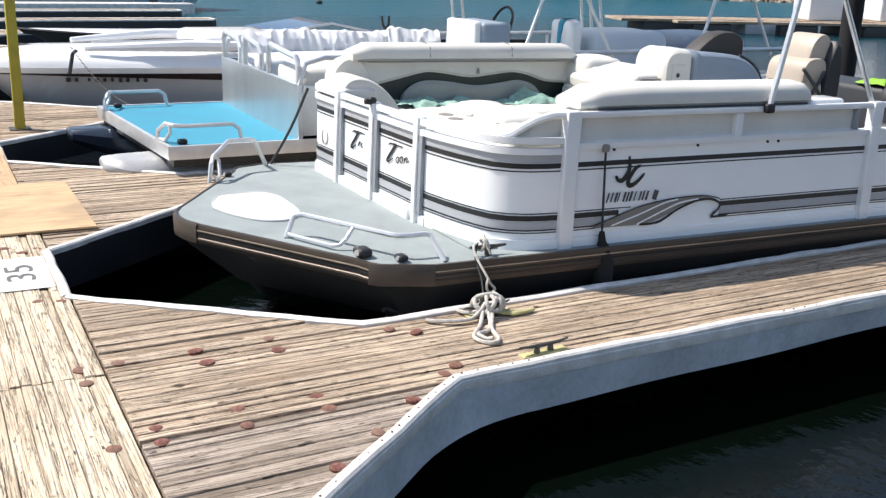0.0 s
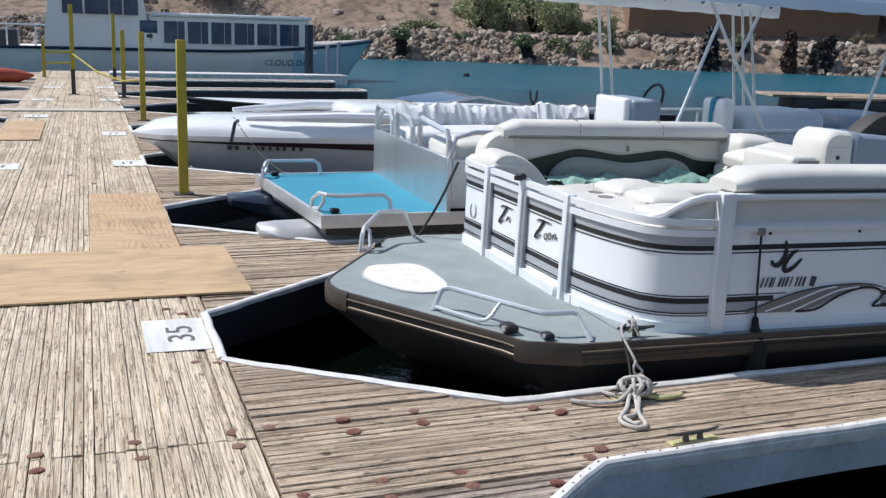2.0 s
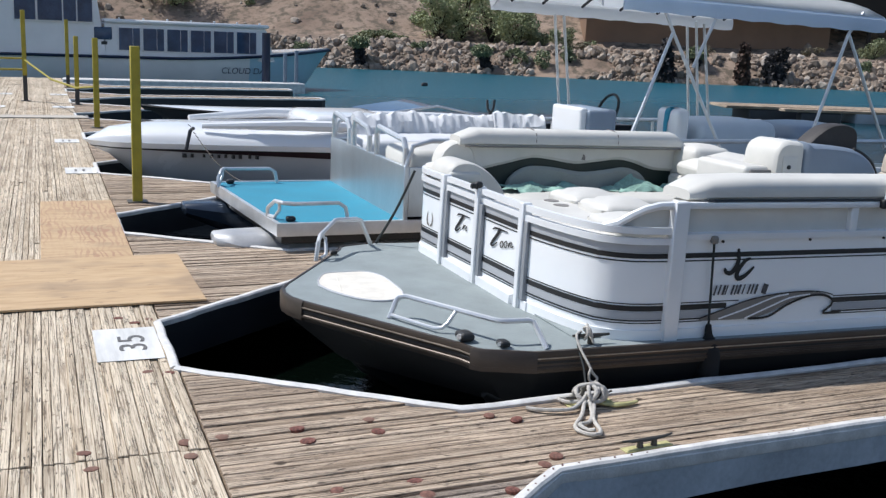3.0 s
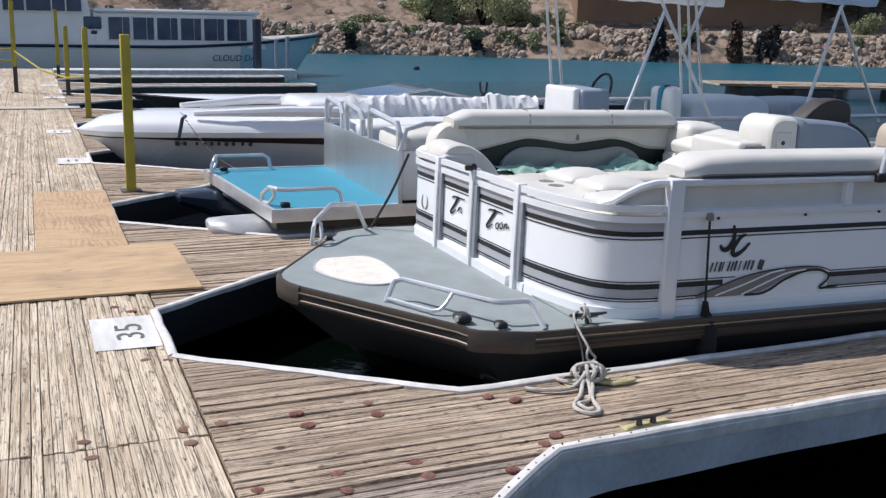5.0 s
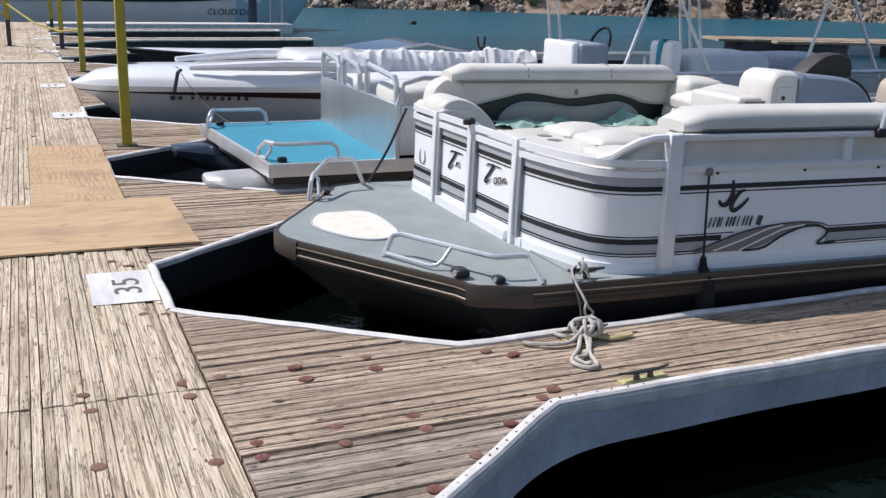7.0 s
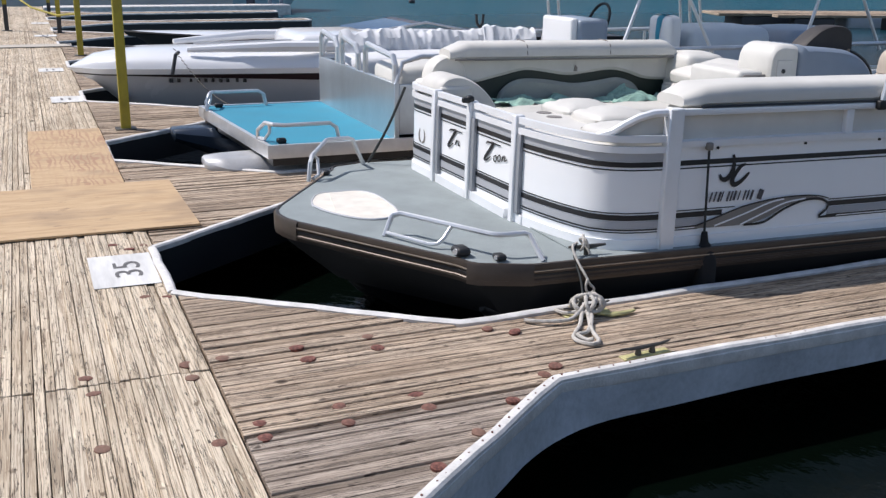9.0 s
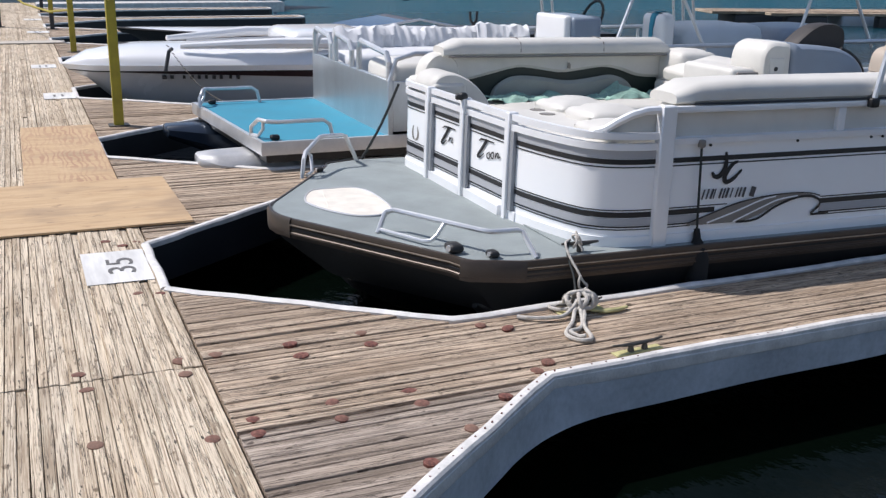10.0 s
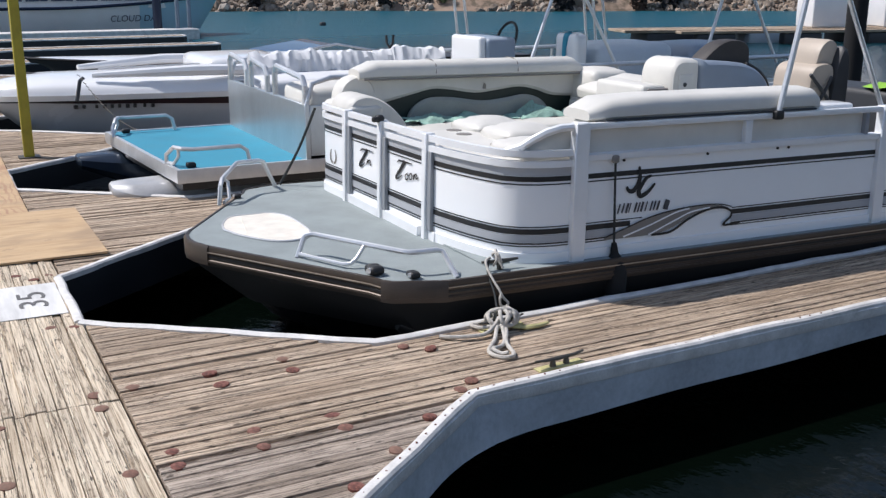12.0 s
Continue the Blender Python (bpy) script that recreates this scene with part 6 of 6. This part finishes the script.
def clump(s, c, rx, ry, rz, n, size, rr, hang=0.0):
    for _ in range(n):
        while True:
            p = Vector((rr.uniform(-1, 1), rr.uniform(-1, 1), rr.uniform(-1, 1)))
            if 0.25 < p.length < 1:
                break
        p = Vector((p.x * rx, p.y * ry, p.z * rz)) + c
        a = Vector((rr.gauss(0, 1), rr.gauss(0, 1), rr.gauss(0, 0.7) - hang)).normalized() * size * rr.uniform(0.6, 1.3)
        b = a.cross(Vector((rr.gauss(0, 1), rr.gauss(0, 1), rr.gauss(0, 1)))).normalized() * size * 0.42
        s.add([p - b * 0.4, p + a * 0.5 - b, p + a, p + a * 0.5 + b], [(0, 1, 2, 3)])


def shrub(x, d, w, h, leaf, label, seed, n=700, size=0.22, kind_="shrub"):
    rr = random.Random(seed)
    base = Vector((x + 0.36 * d, shore_y(x) + 0.93 * d, bank(x, d) - 0.05))
    ob = thing(kind_, label, kind_, Matrix.Translation(base), kind_ + "s on the bank")
    wood_, crown = Shape(), Shape()
    tips = []
    limbs = 13 if n > 3000 else 8
    for i in range(limbs):
        a = rr.uniform(0, 6.28)
        tip = Vector((math.cos(a) * w * rr.uniform(0.2, 0.8), math.sin(a) * w * rr.uniform(0.2, 0.6), h * (0.14 + 0.72 * (i + rr.random()) / limbs)))
        wood_.tube([(0, 0, 0), tuple(tip * 0.5 + Vector((0, 0, h * 0.08))), tuple(tip)], [0.02 * h, 0.012 * h, 0.005 * h], 5)
        tips.append(tip)
    for tip in tips:
        clump(crown, tip, w * 0.4, w * 0.38, h * 0.2, n // limbs, size, rr)
    part("stems", wood_, BARK, ob)
    part("crown", crown, leaf, ob, smooth=False)


for k, (x, d, w, h) in enumerate(((20.4, 9.5, 1.9, 3.2), (21.8, 10.5, 2.3, 4.6), (23.4, 10, 2.2, 4.2), (24.8, 9, 1.7, 2.6), (4.0, 13, 2.2, 2.8), (-3.0, 12.0, 2.4, 3.5))):
    shrub(x, d, w, h, LEAFTREE, "tall olive-green desert tamarisk with feathery foliage", 20 + k, 5200, 0.13, "tree")
for k, (x, d, w, h) in enumerate(((14.4, 16.0, 1.8, 1.4), (12.8, 17, 1.2, 1.0), (19.0, 12.5, 0.9, 0.8), (26.9, 8.0, 0.9, 1.3), (26.0, 9.0, 1.0, 1.0), (44.0, 8.5, 1.5, 1.3), (46.5, 9, 1.6, 1.5), (16.6, 8.5, 1.3, 0.6), (17.6, 8.0, 1.0, 0.5), (8.5, 15, 1.2, 1.0))):
    shrub(x, d, w, h, LEAF, "low grey-green desert bush on the slope", 40 + k, 1800, 0.11)
for k in range(44):
    x, d = rs.uniform(-20, 60), rs.choice((rs.uniform(3.2, 6.5), rs.uniform(8, 22)))
    shrub(x, d, rs.uniform(0.4, 1.0), rs.uniform(0.3, 0.7), LEAFDRY if k % 4 else LEAF, "dry scrubby brush on the sandy bank", 90 + k, 420, 0.1, "scrub")
for k, (x, d, h) in enumerate(((24.6, 1.6, 0.8), (25.5, 1.4, 1.0), (26.8, 2.0, 1.0), (24.1, 2.4, 0.5), (13.2, 2.0, 0.6), (19.5, 2.8, 0.4), (41.5, 2.2, 0.7), (10.0, 1.8, 0.6))):
    shrub(x, d, 0.55, h, LEAF, "small green bush between the boulders", 190 + k, 800, 0.11, "scrub")


def palm(x, d, h, lean, seed):
    """A young palm: a stub of dark trunk in dead fronds under a loose green tuft."""
    rr = random.Random(seed)
    base = Vector((x + 0.36 * d, shore_y(x) + 0.93 * d, bank(x, d) - 0.1))
    ob = thing("palm", "young palm with a dark skirt of dead fronds", "palm", Matrix.Translation(base), "palms on the bank")
    part("trunk", Shape().tube([(0, 0, 0), (lean * 0.4, 0, h * 0.5), (lean, 0, h)], [0.26, 0.18, 0.12], 9), BARK, ob)
    skirt, crown = Shape(), Shape()
    for q in (0.2, 0.5, 0.8):
        clump(skirt, Vector((lean * q, 0, h * q)), 0.42 - 0.2 * q, 0.4 - 0.2 * q, h * 0.25, 260, 0.2, rr, 1.6)
    clump(crown, Vector((lean * 1.3, 0, h + 0.2)), 0.62, 0.55, 0.34, 1100, 0.14, rr, 0.3)
    part("skirt", skirt, LEAFDARK, ob, smooth=False)
    part("crown", crown, LEAF, ob, smooth=False)


def dead_palm(x, d, h, r_, leaf, label, seed, taper=0.75):
    """A column of hanging dead fronds, wide at the foot."""
    rr = random.Random(seed)
    base = Vector((x + 0.36 * d, shore_y(x) + 0.93 * d, bank(x, d) - 0.15))
    ob = thing("dead_palm", label, "palm", Matrix.Translation(base), "palms on the bank")
    part("trunk", Shape().tube([(0, 0, 0), (0.03, 0, h * 0.6), (0, 0, h * 0.96)], [r_ * 0.6, r_ * 0.4, r_ * 0.15], 9), BARK, ob)
    skirt = Shape()
    for i in range(10):
        q = i / 9
        w = r_ * (1 - taper * q ** 1.3)
        clump(skirt, Vector((0.1 * r_ * rr.uniform(-1, 1), 0, h * (0.06 + 0.88 * q))), w, w, h * 0.09, 200, 0.24, rr, 2.0)
    part("skirt", skirt, leaf, ob, smooth=False)


palm(16.3, 0.9, 1.15, -0.12, 300)
palm(22.95, 0.9, 0.95, -0.3, 301)
palm(32.9, 2.2, 0.6, 0.05, 302)
dead_palm(31.1, 0.8, 2.35, 0.62, LEAFDARK, "dark cone of dead palm fronds at the waterline", 310)
dead_palm(35.2, 0.9, 2.2, 0.42, LEAFRUST, "rust-brown column of dead palm fronds at the waterline", 311, 0.5)
dead_palm(36.9, 1.1, 1.1, 0.75, LEAFDARK, "dark stump of dead palm fronds at the waterline", 312, 0.3)
shrub(37.0, 1.2, 0.7, 1.7, LEAFDARK, "dark rounded bush at the waterline", 400, 2200, 0.14)
hall = thing("building", "long low brown building with a dark overhanging roof on the bank", "building", pose(28.6 + 3.6, shore_y(28.6) + 10.0, 1.35, 0, 0, -20.5), "low buildings")
part("wall", Shape().box(0, 0, -0.4, 15.5, 5, 2.3, 0.02), ADOBE, hall)
part("roof", Shape().box(-0.5, -1.2, 2.3, 21.5, 5.6, 2.55, 0.03), BARK, hall, "dark flat roof")
part("roof_fascia", Shape().box(10.5, -1.24, 2.2, 21.5, -1.2, 3.9, 0.02), BARK, hall, "tall dark roof parapet")
for x in (17.5, 21.2):
    part("roof_post", Shape().box(x, -1.0, -0.4, x + 0.2, -0.8, 2.3, 0.01), BARK, hall)

# ---- single dock timbers close by ----
for s in near_strips:
    part("strip", s, WOOD_DOCK, dock, smooth=False)
for s, parent_, m_ in finger_near_strips:
    part("strip", s, m_, parent_, smooth=False)
